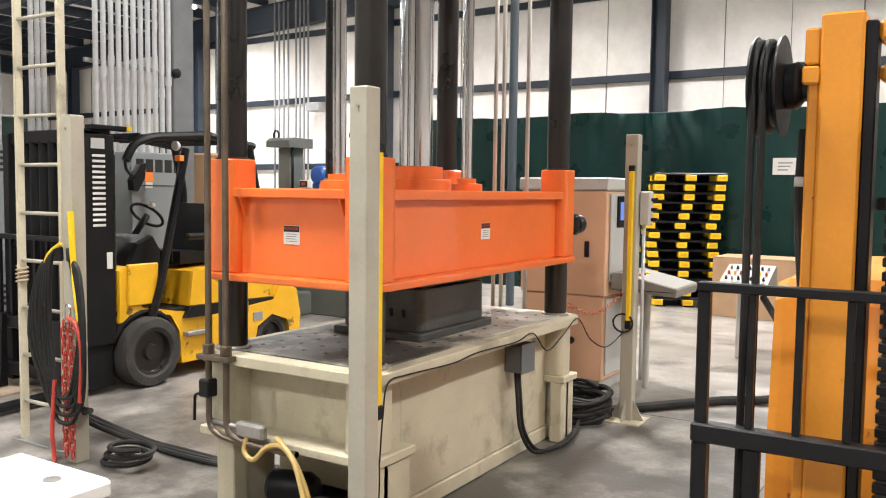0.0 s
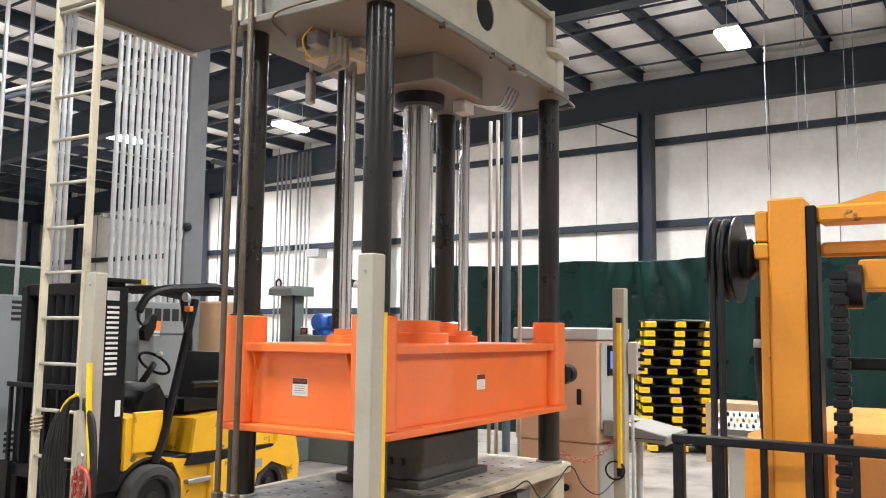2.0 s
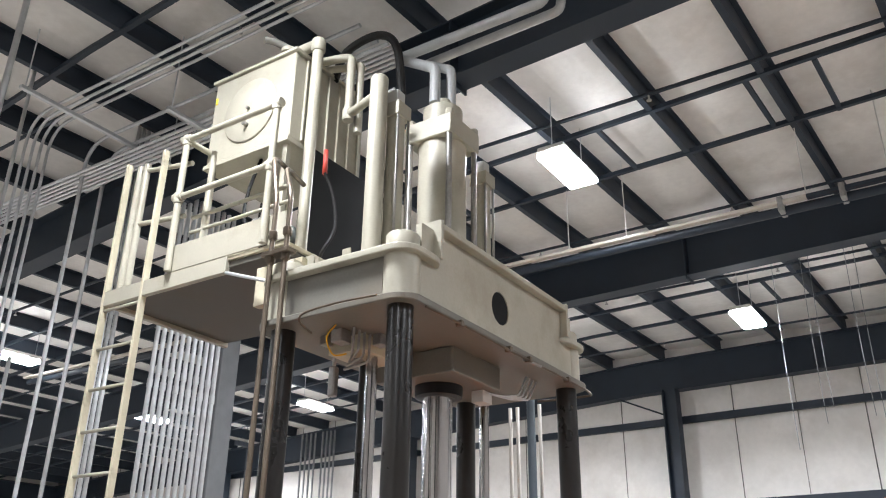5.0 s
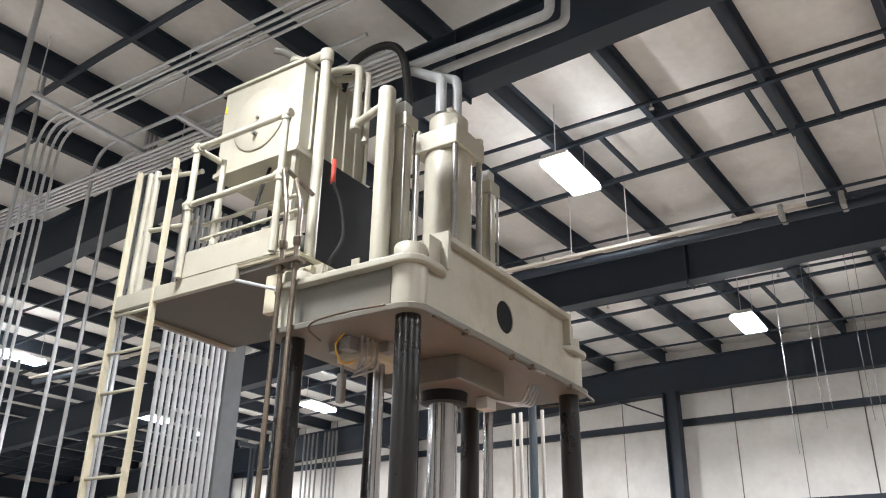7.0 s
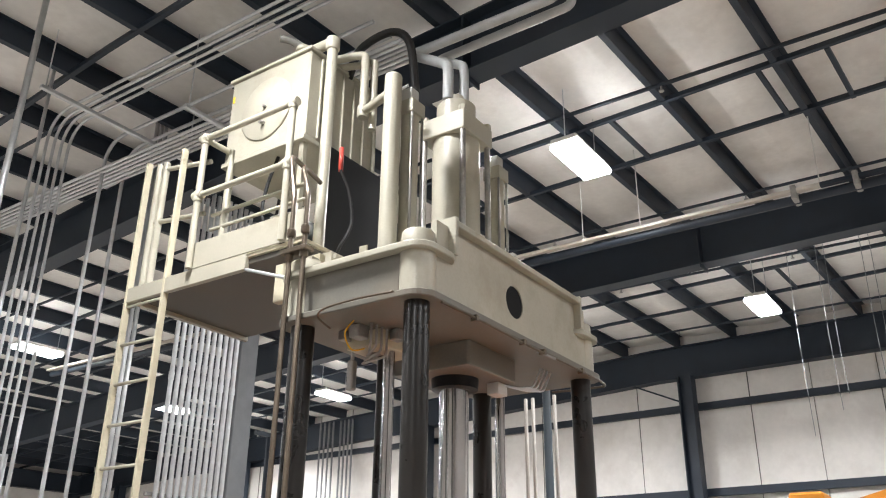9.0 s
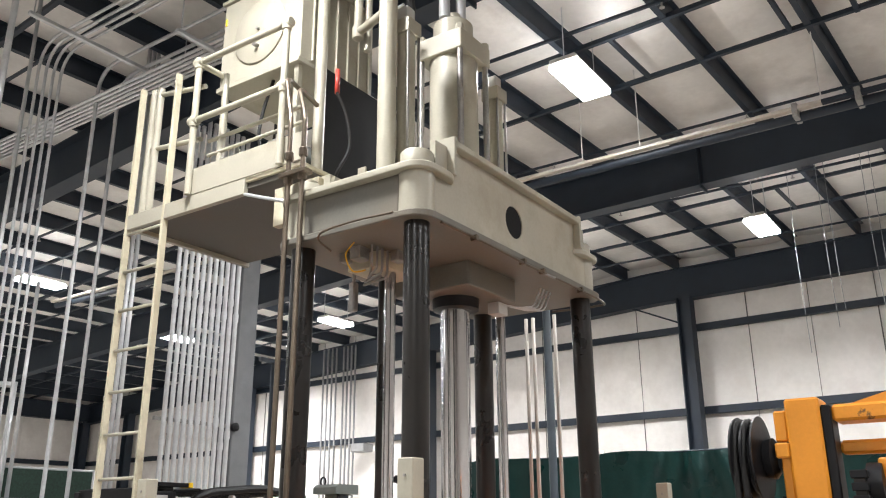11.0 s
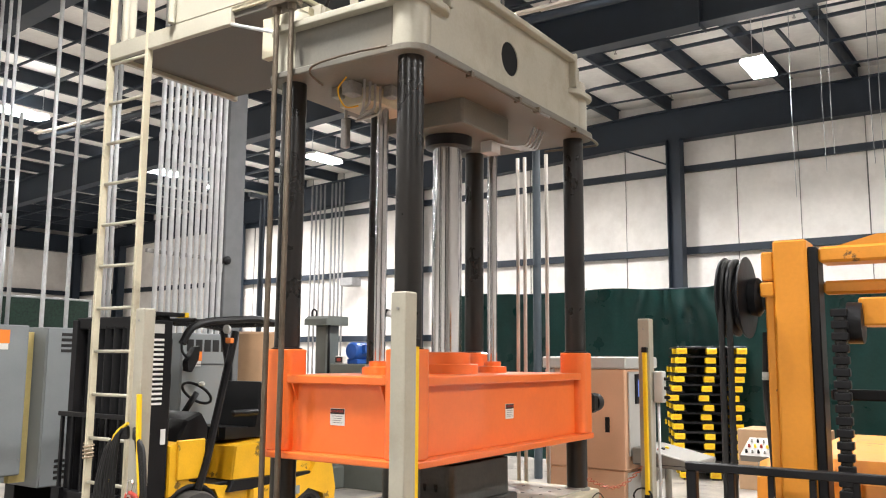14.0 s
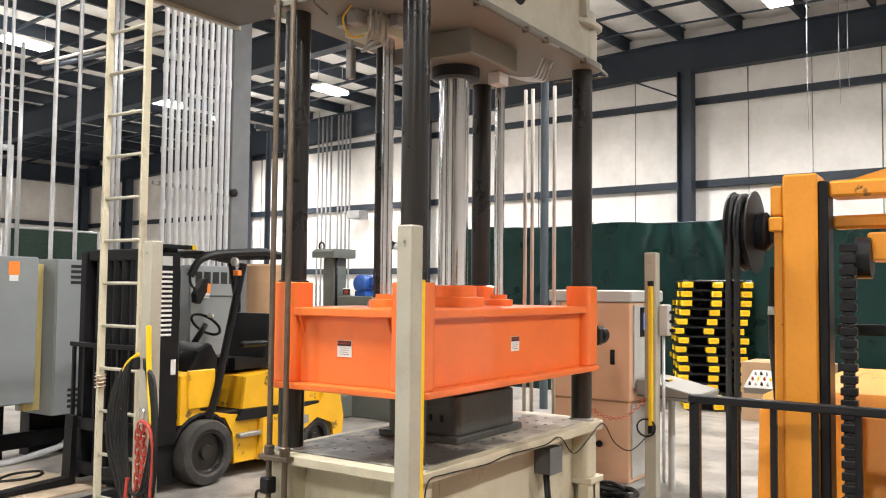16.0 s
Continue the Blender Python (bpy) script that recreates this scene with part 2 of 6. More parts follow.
CONCRETE = mat("concrete", (0.29, 0.267, 0.24), 0.36, 0, 0.30, 2.6, 0.14, 38, (0.05, 0.046, 0.041), 0.88, dirt_scale=1.7, edge=(0.44, 0.68))
INSUL = mat("white_vinyl_insulation", (0.80, 0.765, 0.725), 0.5, 0, 0.07, 1.2, 0.45, 9, (0.66, 0.61, 0.56), 0.6)
CEIL = mat("ceiling_vinyl_insulation", (0.80, 0.775, 0.735), 0.5, 0, 0.08, 1.2, 0.2, 12, (0.62, 0.58, 0.53), 0.6)
GREEN = mat("green_tarpaulin", (0.009, 0.050, 0.045), 0.30, 0, 0.2, 2, 0.3, 22)
YELLOW = mat("yellow_paint", (0.78, 0.42, 0.012), 0.4, 0, 0.08, 4, 0.04, 60, (0.06, 0.04, 0.02), 0.8, dirt_scale=5.0, edge=(0.61, 0.64))
AMBER = mat("amber_paint", (0.66, 0.255, 0.02), 0.42, 0, 0.08, 4, 0.05, 60, (0.05, 0.035, 0.02), 0.85, dirt_scale=5.5, edge=(0.63, 0.655))
SAFETY = mat("safety_yellow", (0.88, 0.58, 0.01), 0.4, 0, 0.05, 8, 0.02)
GREY = mat("grey_enamel", (0.225, 0.243, 0.25), 0.4, 0, 0.06, 3, 0.03)
CONSOLE = mat("console_enamel", (0.21, 0.198, 0.172), 0.45, 0, 0.05, 3, 0.03)
# beige enamel with the orange slide's bounce light mixed into its colour
BOUNCE_BEIGE = mat("beige_with_orange_bounce", (0.70, 0.43, 0.27), 0.42, 0, 0.06, 3, 0.03)
PALEGREY = mat("pale_grey_enamel", (0.52, 0.52, 0.49), 0.4, 0, 0.05, 3, 0.03)
WHITE = mat("white_paint", (0.70, 0.685, 0.65), 0.4, 0, 0.03, 4, 0.02)
RED = mat("red_plastic", (0.42, 0.045, 0.028), 0.45, 0, 0.1, 9, 0.03)
TYRE = mat("dusty_tyre_rubber", (0.028, 0.026, 0.024), 0.75, 0, 0.25, 7, 0.3, 40, (0.07, 0.065, 0.058), 0.5, dirt_scale=6.0, edge=(0.42, 0.66))
TAG = mat("orange_tag", (0.9, 0.24, 0.03), 0.5, 0, 0.05)
BLUE = mat("blue_paint", (0.02, 0.10, 0.42), 0.4, 0, 0.1, 5, 0.03)
CARD = mat("brown_cardboard", (0.40, 0.25, 0.14), 0.75, 0, 0.1, 5, 0.06)
GREENGREY = mat("machine_grey_green", (0.14, 0.155, 0.14), 0.45, 0, 0.1, 4, 0.05, 60, (0.08, 0.08, 0.07), 0.4)
PALESTEEL = mat("pale_beam_paint", (0.55, 0.50, 0.44), 0.5, 0, 0.12, 3, 0.05)
JBOX = mat("dark_grey_enamel", (0.115, 0.12, 0.12), 0.45, 0, 0.08, 5, 0.03)
INK = mat("black_ink", (0.012, 0.012, 0.012), 0.5, 0, 0.05)
for dark in (BLACK, RUBBER, MATTBLACK):
    dark.node_tree.nodes["Principled BSDF"].inputs["Specular IOR Level"].default_value = 0.25
TUBE_LIGHT = glow("lamp_diffuser", (1.0, 0.985, 0.96), 60)
SCREEN = glow("lit_screen", (0.10, 0.16, 0.42), 0.9)

stain_near(BOLSTER, "X", (-0.8, 0.6), (0.09, -0.13))
stain_near(CONCRETE, span=(1.0, 4.2), gain=(0.15, -0.05), centre=(0.7, 0.2, 0))
SEAM = mat("dusty_seam_tape", (0.13, 0.12, 0.11), 0.7, 0, 0.3, 5, 0.1)

# ---- the building ----
WX, WN, WS, WW = 13.85, 26.5, -13.0, -13.0
ROOF = 7.36
floor = solo("floor", box(WW - 0.3, WS - 0.3, -0.3, WX + 0.3, WN + 0.3, 0, 0), CONCRETE, "worn grey concrete slab with dark stains", "floor", kind="structure", at=(0, 0, 0))

for jx in (-2.6, 3.0, 8.6):
    solo("floor_joint", box(jx, WS, 0.0005, jx + 0.006, WN, 0.0015, 0), INK, "dark saw-cut joint in the concrete floor", "joint", kind="structure")
for jy in (-1.4, 4.9):
    solo("floor_joint", box(WW, jy, 0.0005, WX, jy + 0.006, 0.0015, 0), INK, "dark saw-cut joint in the concrete floor", "joint", kind="structure")


def wall(name, x0, y0, x1, y1):
    """The backing of an insulated metal wall."""
    bm = box(x0, y0, 0, x1, y1, ROOF + 0.1, 0)
    o = solo(name, bm, INSUL, "white vinyl-faced insulated metal wall", "wall", kind="structure", at=(x0, y0, 0))
    return o


wall_east = wall("wall_east", WX, WS, WX + 0.3, WN)
wall_north = wall("wall_north", WW, WN, WX, WN + 0.3)
wall_south = wall("wall_south", WW, WS - 0.3, WX, WS)
wall_west = wall("wall_west", WW - 0.3, WS, WW, WN)
# soft bays of the insulation, seams between them
GIRTS = (0.02, 2.27, 4.03, 5.77, 7.0)


def quilt(u0, u1, v0, v1, place, depth):
    bm = bmesh.new()
    nu, nv = 9, 7
    grid = []
    for j in range(nv + 1):
        row = []
        for i in range(nu + 1):
            a, b = i / nu, j / nv
            w = depth * (min(1, math.sin(math.pi * a) ** 0.35 if 0 < a < 1 else 0)) * (0.55 + 0.45 * math.sin(math.pi * b))
            w += 0.012 * noise.noise(Vector((u0 * 3 + a * 3.1, v0 + b * 2.3, 0.4))) * (0 if i in (0, nu) else 1)
            row.append(bm.verts.new(place(u0 + a * (u1 - u0), v0 + b * (v1 - v0), max(w, 0.004))))
        grid.append(row)
    for j in range(nv):
        for i in range(nu):
            bm.faces.new((grid[j][i], grid[j][i + 1], grid[j + 1][i + 1], grid[j + 1][i])).smooth = True
    return bm


y = WN
while y > -5:
    for z0, z1 in zip(GIRTS, GIRTS[1:]):
        part("insulation_panel", quilt(y - 1.22, y, z0, z1, lambda u, v, w: (WX - w, u, v), 0.035), INSUL, wall_east)
        part("seam", box(WX - 0.022, y - 0.008, z0 + 0.05, WX - 0.002, y + 0.006 + 0.006 * math.sin(y * 7 + z0), z1 - 0.05, 0.003), SEAM, wall_east)
    y -= 1.22
x = WX
while x > 2:
    for z0, z1 in zip(GIRTS, GIRTS[1:]):
        part("insulation_panel", quilt(x - 1.22, x, z0, z1, lambda u, v, w: (u, WN - w, v), 0.035), INSUL, wall_north)
    x -= 1.22


def zee(p0, p1, h, w, t=0.012, bm=None):
    """A cold-formed Z beam lying level from p0 to p1: h high, flanges w."""
    p0, p1 = Vector(p0), Vector(p1)
    d = (p1 - p0).normalized()
    s = Vector((-d.y, d.x, 0))
    prof = [(0, 0), (w, 0), (w, t), (t, t), (t, h), (-w + t, h), (-w + t, h - t), (0, h - t)]
    return ring_loft([[p + s * a + Vector((0, 0, b)) for a, b in prof] for p in (p0, p1)], bm)


def ibeam(p0, p1, h, w, t=0.02, bm=None):
    p0, p1 = Vector(p0), Vector(p1)
    d = (p1 - p0).normalized()
    s = Vector((-d.y, d.x, 0)) if abs(d.z) < 0.9 else Vector((1, 0, 0))
    up = d.cross(s) if abs(d.z) > 0.9 else Vector((0, 0, 1))
    prof = [(-w / 2, 0), (w / 2, 0), (w / 2, t), (t / 2, t), (t / 2, h - t), (w / 2, h - t), (w / 2, h), (-w / 2, h), (-w / 2, h - t), (-t / 2, h - t), (-t / 2, t), (-w / 2, t)]
    bm = ring_loft([[p + s * a + up * b for a, b in prof] for p in (p0, p1)], bm)
    for f in bm.faces:
        f.smooth = False
    return bm


def struct(name, bm, material, label, category):
    for f in bm.faces:
        f.smooth = False
    return solo(name, bm, material, label, category, kind="structure")


BREAK = 4.0


def drop(y):
    """How far the roof has fallen at y: it slopes down north of the ridge."""
    return max(0.0, y - BREAK) * 0.042


for gz in GIRTS[1:4]:
    struct("wall_girt", zee((WX - 0.05, WS, gz - 0.09), (WX - 0.05, WN, gz - 0.09), 0.16, 0.09), NAVY, "dark painted steel girt along the wall", "girt")
    struct("wall_girt", zee((WX, WN - 0.05, gz - 0.09), (WW, WN - 0.05, gz - 0.09), 0.16, 0.09), NAVY, "dark painted steel girt along the wall", "girt")
for cy in (-10.72, -3.8, 3.12, 10.04, 16.96, 23.2):
    struct("wall_column", ibeam((WX - 0.34, cy, 0), (WX - 0.34, cy, 6.36 - drop(cy)), 0.3, 0.26), NAVY, "dark blue steel column against the wall", "column")
    struct("knee_brace", rod((WX - 0.25, cy + 0.15, 5.78), (WX - 0.25, cy + 1.45, 6.40 - drop(cy + 1.45)), 0.02, 6), NAVY, "thin dark steel knee brace", "brace")
for cx in (5.5, -0.5, -6.5):
    struct("wall_column", ibeam((cx, WN - 0.34, 0), (cx, WN - 0.34, 5.5), 0.3, 0.26), NAVY, "dark blue steel column against the wall", "column")
struct("corner_column", ibeam((WX - 0.3, WN - 0.4, 0), (WX - 0.3, WN - 0.4, 5.5), 0.3, 0.3), NAVY, "dark blue steel corner column", "column")
for a, b in ((WS, BREAK), (BREAK, WN)):
    struct("eave_girder", ibeam((WX - 0.18, a, 6.36 - drop(a)), (WX - 0.18, b, 6.36 - drop(b)), 0.70, 0.26), NAVY, "deep dark blue steel girder above the wall", "girder")
struct("eave_girder", ibeam((WW, WN - 0.28, 6.45 - drop(WN)), (WX, WN - 0.28, 6.45 - drop(WN)), 0.6, 0.3), NAVY, "deep dark blue steel girder above the wall", "girder")
# the roof's vinyl sags between the purlins
PURLIN0, PITCH = 0.97, 1.235
sag = [(WS, 0.0)]
for k in range(-11, 21):
    for fr, h in ((0.0, 0.0), (0.12, 0.022), (0.3, 0.048), (0.5, 0.058), (0.7, 0.048), (0.88, 0.022)):
        sy = PURLIN0 + PITCH * (k + fr)
        if WS < sy < WN:
            sag.append((sy, h))
sag.append((WN + 0.3, 0.0))
struct("ceiling", ring_loft([[(x, sy, ROOF - drop(sy) - h) for sy, h in sag] + [(x, sy, ROOF - drop(sy) + 0.15) for sy, h in reversed(sag)] for x in (WW, WX + 0.3)]), CEIL, "pale vinyl-faced roof insulation", "ceiling")
for gx in (7.85, 2.03, -3.8, -9.6):
    for a, b in ((WS, BREAK), (BREAK, WN)):
        struct("roof_girder", ibeam((gx, a, 6.4 - drop(a)), (gx, b, 6.4 - drop(b)), 0.66, 0.26), NAVY, "deep dark blue steel roof girder", "girder")
for k in range(-11, 21):
    py = PURLIN0 + PITCH * k
    struct("purlin", zee((WW, py, 7.10 - drop(py)), (WX, py, 7.10 - drop(py)), 0.25, 0.07), NAVY, "dark steel roof purlin", "purlin")
for sy in (-6.2, -3.4, 0.66, 4.6):
    for gx in (7.85, 2.03):
        struct("girder_stiffener", box(gx - 0.14, sy, 6.34, gx + 0.14, sy + 0.02, 7.05, 0.004), NAVY, "dark steel stiffener plate on a roof girder", "plate")
for hx, hy in ((4.5, 0.42), (4.55, -1.3), (4.58, -2.0), (4.45, 2.9), (10.4, 0.3), (10.4, -1.9)):
    struct("bridging_strut", box(hx, hy, 7.095, hx + 1.12, hy + 0.05, 7.145, 0), NAVY, "short dark steel strut between roof bars", "brace")
# bridging bars between the purlins
for bx in (4.5, 5.62, 10.3, 11.5, 0.2, -1.2, -5.5):
    for a, b in ((-9.0, BREAK), (BREAK, WN)):
        struct("bridging_angle", ring_loft([[(bx + u, y, 7.09 + v - drop(y)) for u, v in ((0, 0), (0.055, 0), (0.055, 0.055), (0, 0.055))] for y in (a, b)]), NAVY, "thin dark steel bridging bar under the roof", "brace")

# the building stands slightly askew to the press
ASKEW = Matrix.Translation((7.85, 0.5, 0)) @ Matrix.Rotation(radians(-2.7), 4, "Z") @ Matrix.Translation((-7.85, -0.5, 0))
for o in scene.objects:
    if o.type == "MESH" and o.parent is None and not o.name.startswith("floor"):
        o.matrix_basis = ASKEW @ Matrix.Translation(o.location)


def ceiling_lamp(px, py, LAMP_Z):
    e = thing("ceiling_lamp", (px, py, LAMP_Z), "lit white rectangular high-bay ceiling lamp, seen and added ones alike", "lamp", "high-bay lamps")
    part("housing", box(px - 0.46, py - 0.16, LAMP_Z + 0.031, px + 0.46, py + 0.16, LAMP_Z + 0.09, 0.01), WHITE, e)
    part("diffuser", box(px - 0.44, py - 0.18, LAMP_Z - 0.03, px + 0.44, py + 0.18, LAMP_Z + 0.03, 0.012), TUBE_LIGHT, e, "glowing white diffuser")
    for sx in (-0.4, 0.4):
        part("hanger", rod((px + sx, py, LAMP_Z + 0.09), (px + sx, py, ROOF + 0.01), 0.006, 6), GALV, e)
    la = bpy.data.lights.new("lamp_light", "AREA")
    la.shape, la.size, la.size_y, la.energy, la.color = "RECTANGLE", 0.86, 0.34, LAMP_POWER, (1.0, 0.975, 0.95)
    lo = new("lamp_light", la)
    la.spread = radians(148)
    lo.location = (px, py, LAMP_Z - 0.05)


for lx, ly, lz in LAMPS:
    ceiling_lamp(lx, ly, lz)

# ---- the hydraulic press ----
LX, LY = 2.068, 0.862
CORNERS = [(0, 0), (LX, 0), (0, LY), (LX, LY)]
CX, CY = LX / 2, LY / 2
press = thing("hydraulic_press", (CX, CY, 0), "large beige four-column hydraulic press with an orange slide", "press")

# bed
bed = part("bed", slab(outline(-0.14, -0.14, LX + 0.14, LY + 0.14, 0.10), 0.775, 0.83), BEIGE_DIRTY, press, "worn beige bed with a drilled steel top")
part("bed_body", box(0.03, 0.031, 0.40, 0.31, LY - 0.03, 0.775, 0.01), BEIGE_DIRTY, bed)
part("bed_body", box(0.30, 0.03, 0.09, LX - 0.04, LY - 0.029, 0.775, 0.01), BEIGE_DIRTY, bed)
for cx, cy in CORNERS:
    part("bed_boss", slab(outline(cx - 0.09, cy - 0.09, cx + 0.09, cy + 0.09, 0.05), 0.44, 0.775), BEIGE_DIRTY, bed)
part("end_flange", box(-0.12, -0.12, 0.395, 0.22, LY + 0.12, 0.44, 0.006), BEIGE_DIRTY, bed)
part("end_flange", box(LX - 0.10, -0.12, 0.395, LX + 0.12, LY + 0.12, 0.44, 0.006), BEIGE_DIRTY, bed)
for cx, cy in CORNERS:
    sx, sy = (-1 if cx == 0 else 1), (-1 if cy == 0 else 1)
    bm = bmesh.new()
    box(cx - 0.10, cy - 0.10, 0.0, cx + (0.20 if cx == 0 else 0.10), cy + 0.02 * sy + 0.0, 0.395, 0.006, bm)
    box(cx - 0.02, cy - 0.10, 0.0, cx + 0.02, cy + 0.10, 0.395, 0.006, bm)
    part("foot", bm, BEIGE_DIRTY, bed)
part("skid_rail", box(0.0, 0.02, 0.0, LX, 0.10, 0.09, 0.008), BEIGE_DIRTY, bed, "chipped beige skid rail")
part("skid_rail", box(0.0, LY - 0.10, 0.0, LX, LY - 0.02, 0.09, 0.008), BEIGE_DIRTY, bed)
part("bolster_plate", slab(outline(-0.05, -0.06, LX + 0.05, LY + 0.06, 0.02), 0.83, 0.838, bevel=0.002), BOLSTER, bed, "oil-stained steel bolster plate")
hole_mesh = None
for i in range(14):
    for j in range(6):
        hx, hy = 0.13 + i * 0.139, 0.08 + j * 0.14
        if hole_mesh is None:
            first = part("bolt_hole", rod((hx, hy, 0.8375), (hx, hy, 0.8395), 0.0125, 10), INK, bed)
            hole_mesh, h0 = first.data, (hx, hy)
        else:
            o = new("bolt_hole", hole_mesh)
            o.parent = bed
            o.location = (hx - h0[0], hy - h0[1], 0)

# columns
for cx, cy in CORNERS:
    part("column", rod((cx, cy, 0.80), (cx, cy, 3.42), 0.0735, 40), OILED, press, "oiled dark steel guide column")
    part("column_collar", lathe((cx, cy, 0.83), (0, 0, 1), [(0.09, 0), (0.09, 0.012), (0.078, 0.02)]), STEEL, press)

# slide
slide = part("slide", slab(outline(-0.118, -0.118, LX + 0.118, LY + 0.118, 0.10), 1.19, 1.226), ORANGE, press, "glossy orange welded steel slide")
for b in ((0.0, -0.03, LX, 0.0), (0.0, LY, LX, LY + 0.03), (-0.03, 0.0, 0.0, LY), (LX, 0.0, LX + 0.03, LY)):
    part("slide_web", box(b[0], b[1], 1.226, b[2], b[3], 1.60, 0.003), ORANGE, slide)
part("slide_top", slab(outline(-0.078, -0.078, LX + 0.078, LY + 0.078, 0.03), 1.60, 1.647), ORANGE, slide)
for ty in (0.12, LY - 0.12):
    part("gusset", ring_loft([[(-0.03, ty + s, 1.6), (-0.075, ty + s, 1.6), (-0.03, ty + s, 1.5)] for s in (-0.006, 0.006)]), ORANGE, slide)
for cx, cy in CORNERS:
    part("slide_boss", slab(outline(cx - 0.095, cy - 0.095, cx + 0.095, cy + 0.095, 0.05), 1.226, 1.79), ORANGE, slide)
    part("boss_seal", lathe((cx, cy, 1.788), (0, 0, 1), [(0.088, 0), (0.088, 0.008), (0.076, 0.012)]), BLACK, slide)
part("ram_flange", lathe((CX, CY, 1.645), (0, 0, 1), [(0.20, 0), (0.20, 0.06), (0.195, 0.065), (0.15, 0.065), (0.15, 0.135), (0.12, 0.14)], 36), ORANGE, slide)
for rx, ry in ((0.41, 0.505), (CX + 0.58, CY)):
    part("rod_flange", lathe((rx, ry, 1.645), (0, 0, 1), [(0.10, 0), (0.10, 0.045), (0.06, 0.05), (0.06, 0.08)]), ORANGE, slide)
part("die_holder", box(CX - 0.33, CY - 0.25, 1.115, CX + 0.33, CY + 0.25, 1.19, 0.01), DIE, slide, "oily grey steel upper die")

# ram and pull-back rods
part("ram", rod((CX - 0.012, CY, 1.75), (CX - 0.012, CY, 3.2), 0.098, 40), CHROME, press, "polished chromed ram")
for rx, ry in ((0.41, 0.505), (CX + 0.58, CY)):
    part("return_rod", rod((rx, ry, 1.70), (rx, ry, 3.37), 0.036, 24), CHROME, press, "polished chromed return rod")
part("guide_tube", rod((0.50, 0.62, 1.66), (0.50, 0.62, 3.37), 0.042, 20), OILED, press, "dark steel guide tube")
part("guide_flange", lathe((0.50, 0.62, 1.645), (0, 0, 1), [(0.075, 0), (0.075, 0.03), (0.05, 0.035), (0.05, 0.06)]), STEEL, press)

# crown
crown = part("crown", slab(outline(-0.14, -0.14, LX + 0.14, LY + 0.14, 0.13, 8), 3.37, 3.41), SHADED_OILY, press, "beige welded steel crown")
part("crown_web", holed_plate(0.07, 3.41, LX - 0.05, 3.89, 0.965, 3.645, 0.11, 0.04, lambda u, v, w: Vector((u, -0.08 + w, v))), BEIGE, crown)
part("crown_web", box(0.07, LY + 0.04, 3.41, LX - 0.05, LY + 0.08, 3.89), BEIGE, crown)
part("hole_back", rod((0.965, -0.073, 3.645), (0.965, -0.03, 3.645), 0.1095, 32), MATTBLACK, crown, "dark inside of the round opening")
# end webs: the overhang's shade is painted in by the darker beige
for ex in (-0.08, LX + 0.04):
    part("crown_web", box(ex, 0.07, 3.41, ex + 0.04, LY - 0.07, 3.66), SHADED_OILY, crown)
part("top_flange", box(0.2, -0.135, 3.89, LX - 0.2, 0.05, 3.93, 0.005), BEIGE, crown)
part("top_flange", box(0.2, LY - 0.05, 3.89, LX - 0.2, LY + 0.135, 3.93, 0.005), BEIGE, crown)
for bx in (0.19, LX - 0.22):
    for by in (-0.135, LY - 0.02):
        part("end_plate", box(bx, by, 3.70, bx + 0.03, by + 0.155, 3.95, 0.004), BEIGE, crown)
part("end_flange", slab(outline(-0.14, -0.14, 0.26, LY + 0.14, 0.13, 8), 3.66, 3.70), BEIGE, crown)
part("end_flange", slab(outline(LX - 0.26, -0.14, LX + 0.14, LY + 0.14, 0.13, 8), 3.66, 3.70), BEIGE, crown)
part("crown_deck", box(0.2, 0.0, 3.80, LX - 0.2, LY, 3.84), BEIGE, crown)
for cx, cy in CORNERS:
    part("crown_boss", rod((cx, cy, 3.41), (cx, cy, 3.66), 0.105, 32), BEIGE, crown)
    part("column_nut", lathe((cx, cy, 3.70), (0, 0, 1), [(0.098, 0), (0.098, 0.085), (0.09, 0.097), (0.02, 0.097)], 24), BEIGE, crown)
part("cylinder_mount", slab(outline(CX - 0.30, CY - 0.30, CX + 0.30, CY + 0.30, 0.02), 3.21, 3.37), SHADED_OILY, crown)
part("ram_seal", lathe((CX, CY, 3.13), (0, 0, 1), [(0.115, 0), (0.155, 0.01), (0.16, 0.08)]), BLACK, crown, "black ram seal housing")
part("valve_block", box(CX + 0.18, CY - 0.23, 3.13, CX + 0.30, CY - 0.14, 3.21), PALEGREY, crown)
part("rod_bracket", box(0.25, 0.45, 3.27, 0.62, 0.72, 3.37), BEIGE_DIRTY, crown)

part("edge_conduit", tube(smooth_path([(0.02, -0.155, 3.35), (0.5, -0.16, 3.352), (1.0, -0.158, 3.345), (1.6, -0.16, 3.352), (2.15, -0.15, 3.348), (2.22, -0.05, 3.346), (2.2, 0.3, 3.35)]), 0.009, 8), PIPE, crown, "thin steel conduit clipped along the lower edge")
for ex in (0.35, 0.92, 1.18, 1.75):
    part("conduit_clip", box(ex, -0.175, 3.335, ex + 0.03, -0.13, 3.372, 0.003), PIPE, crown)
part("flange_clip", box(-0.10, 0.30, 3.70, -0.03, 0.36, 3.712, 0.002), BEIGE, crown)
part("flange_clip", box(-0.10, 0.30, 3.712, -0.088, 0.36, 3.76, 0.002), BEIGE, crown)
part("end_conduit", tube(smooth_path([(-0.155, 0.05, 3.40), (-0.16, 0.3, 3.405), (-0.155, 0.55, 3.395), (-0.13, 0.62, 3.36), (0.0, 0.64, 3.33)]), 0.007, 8), PIPE, crown)
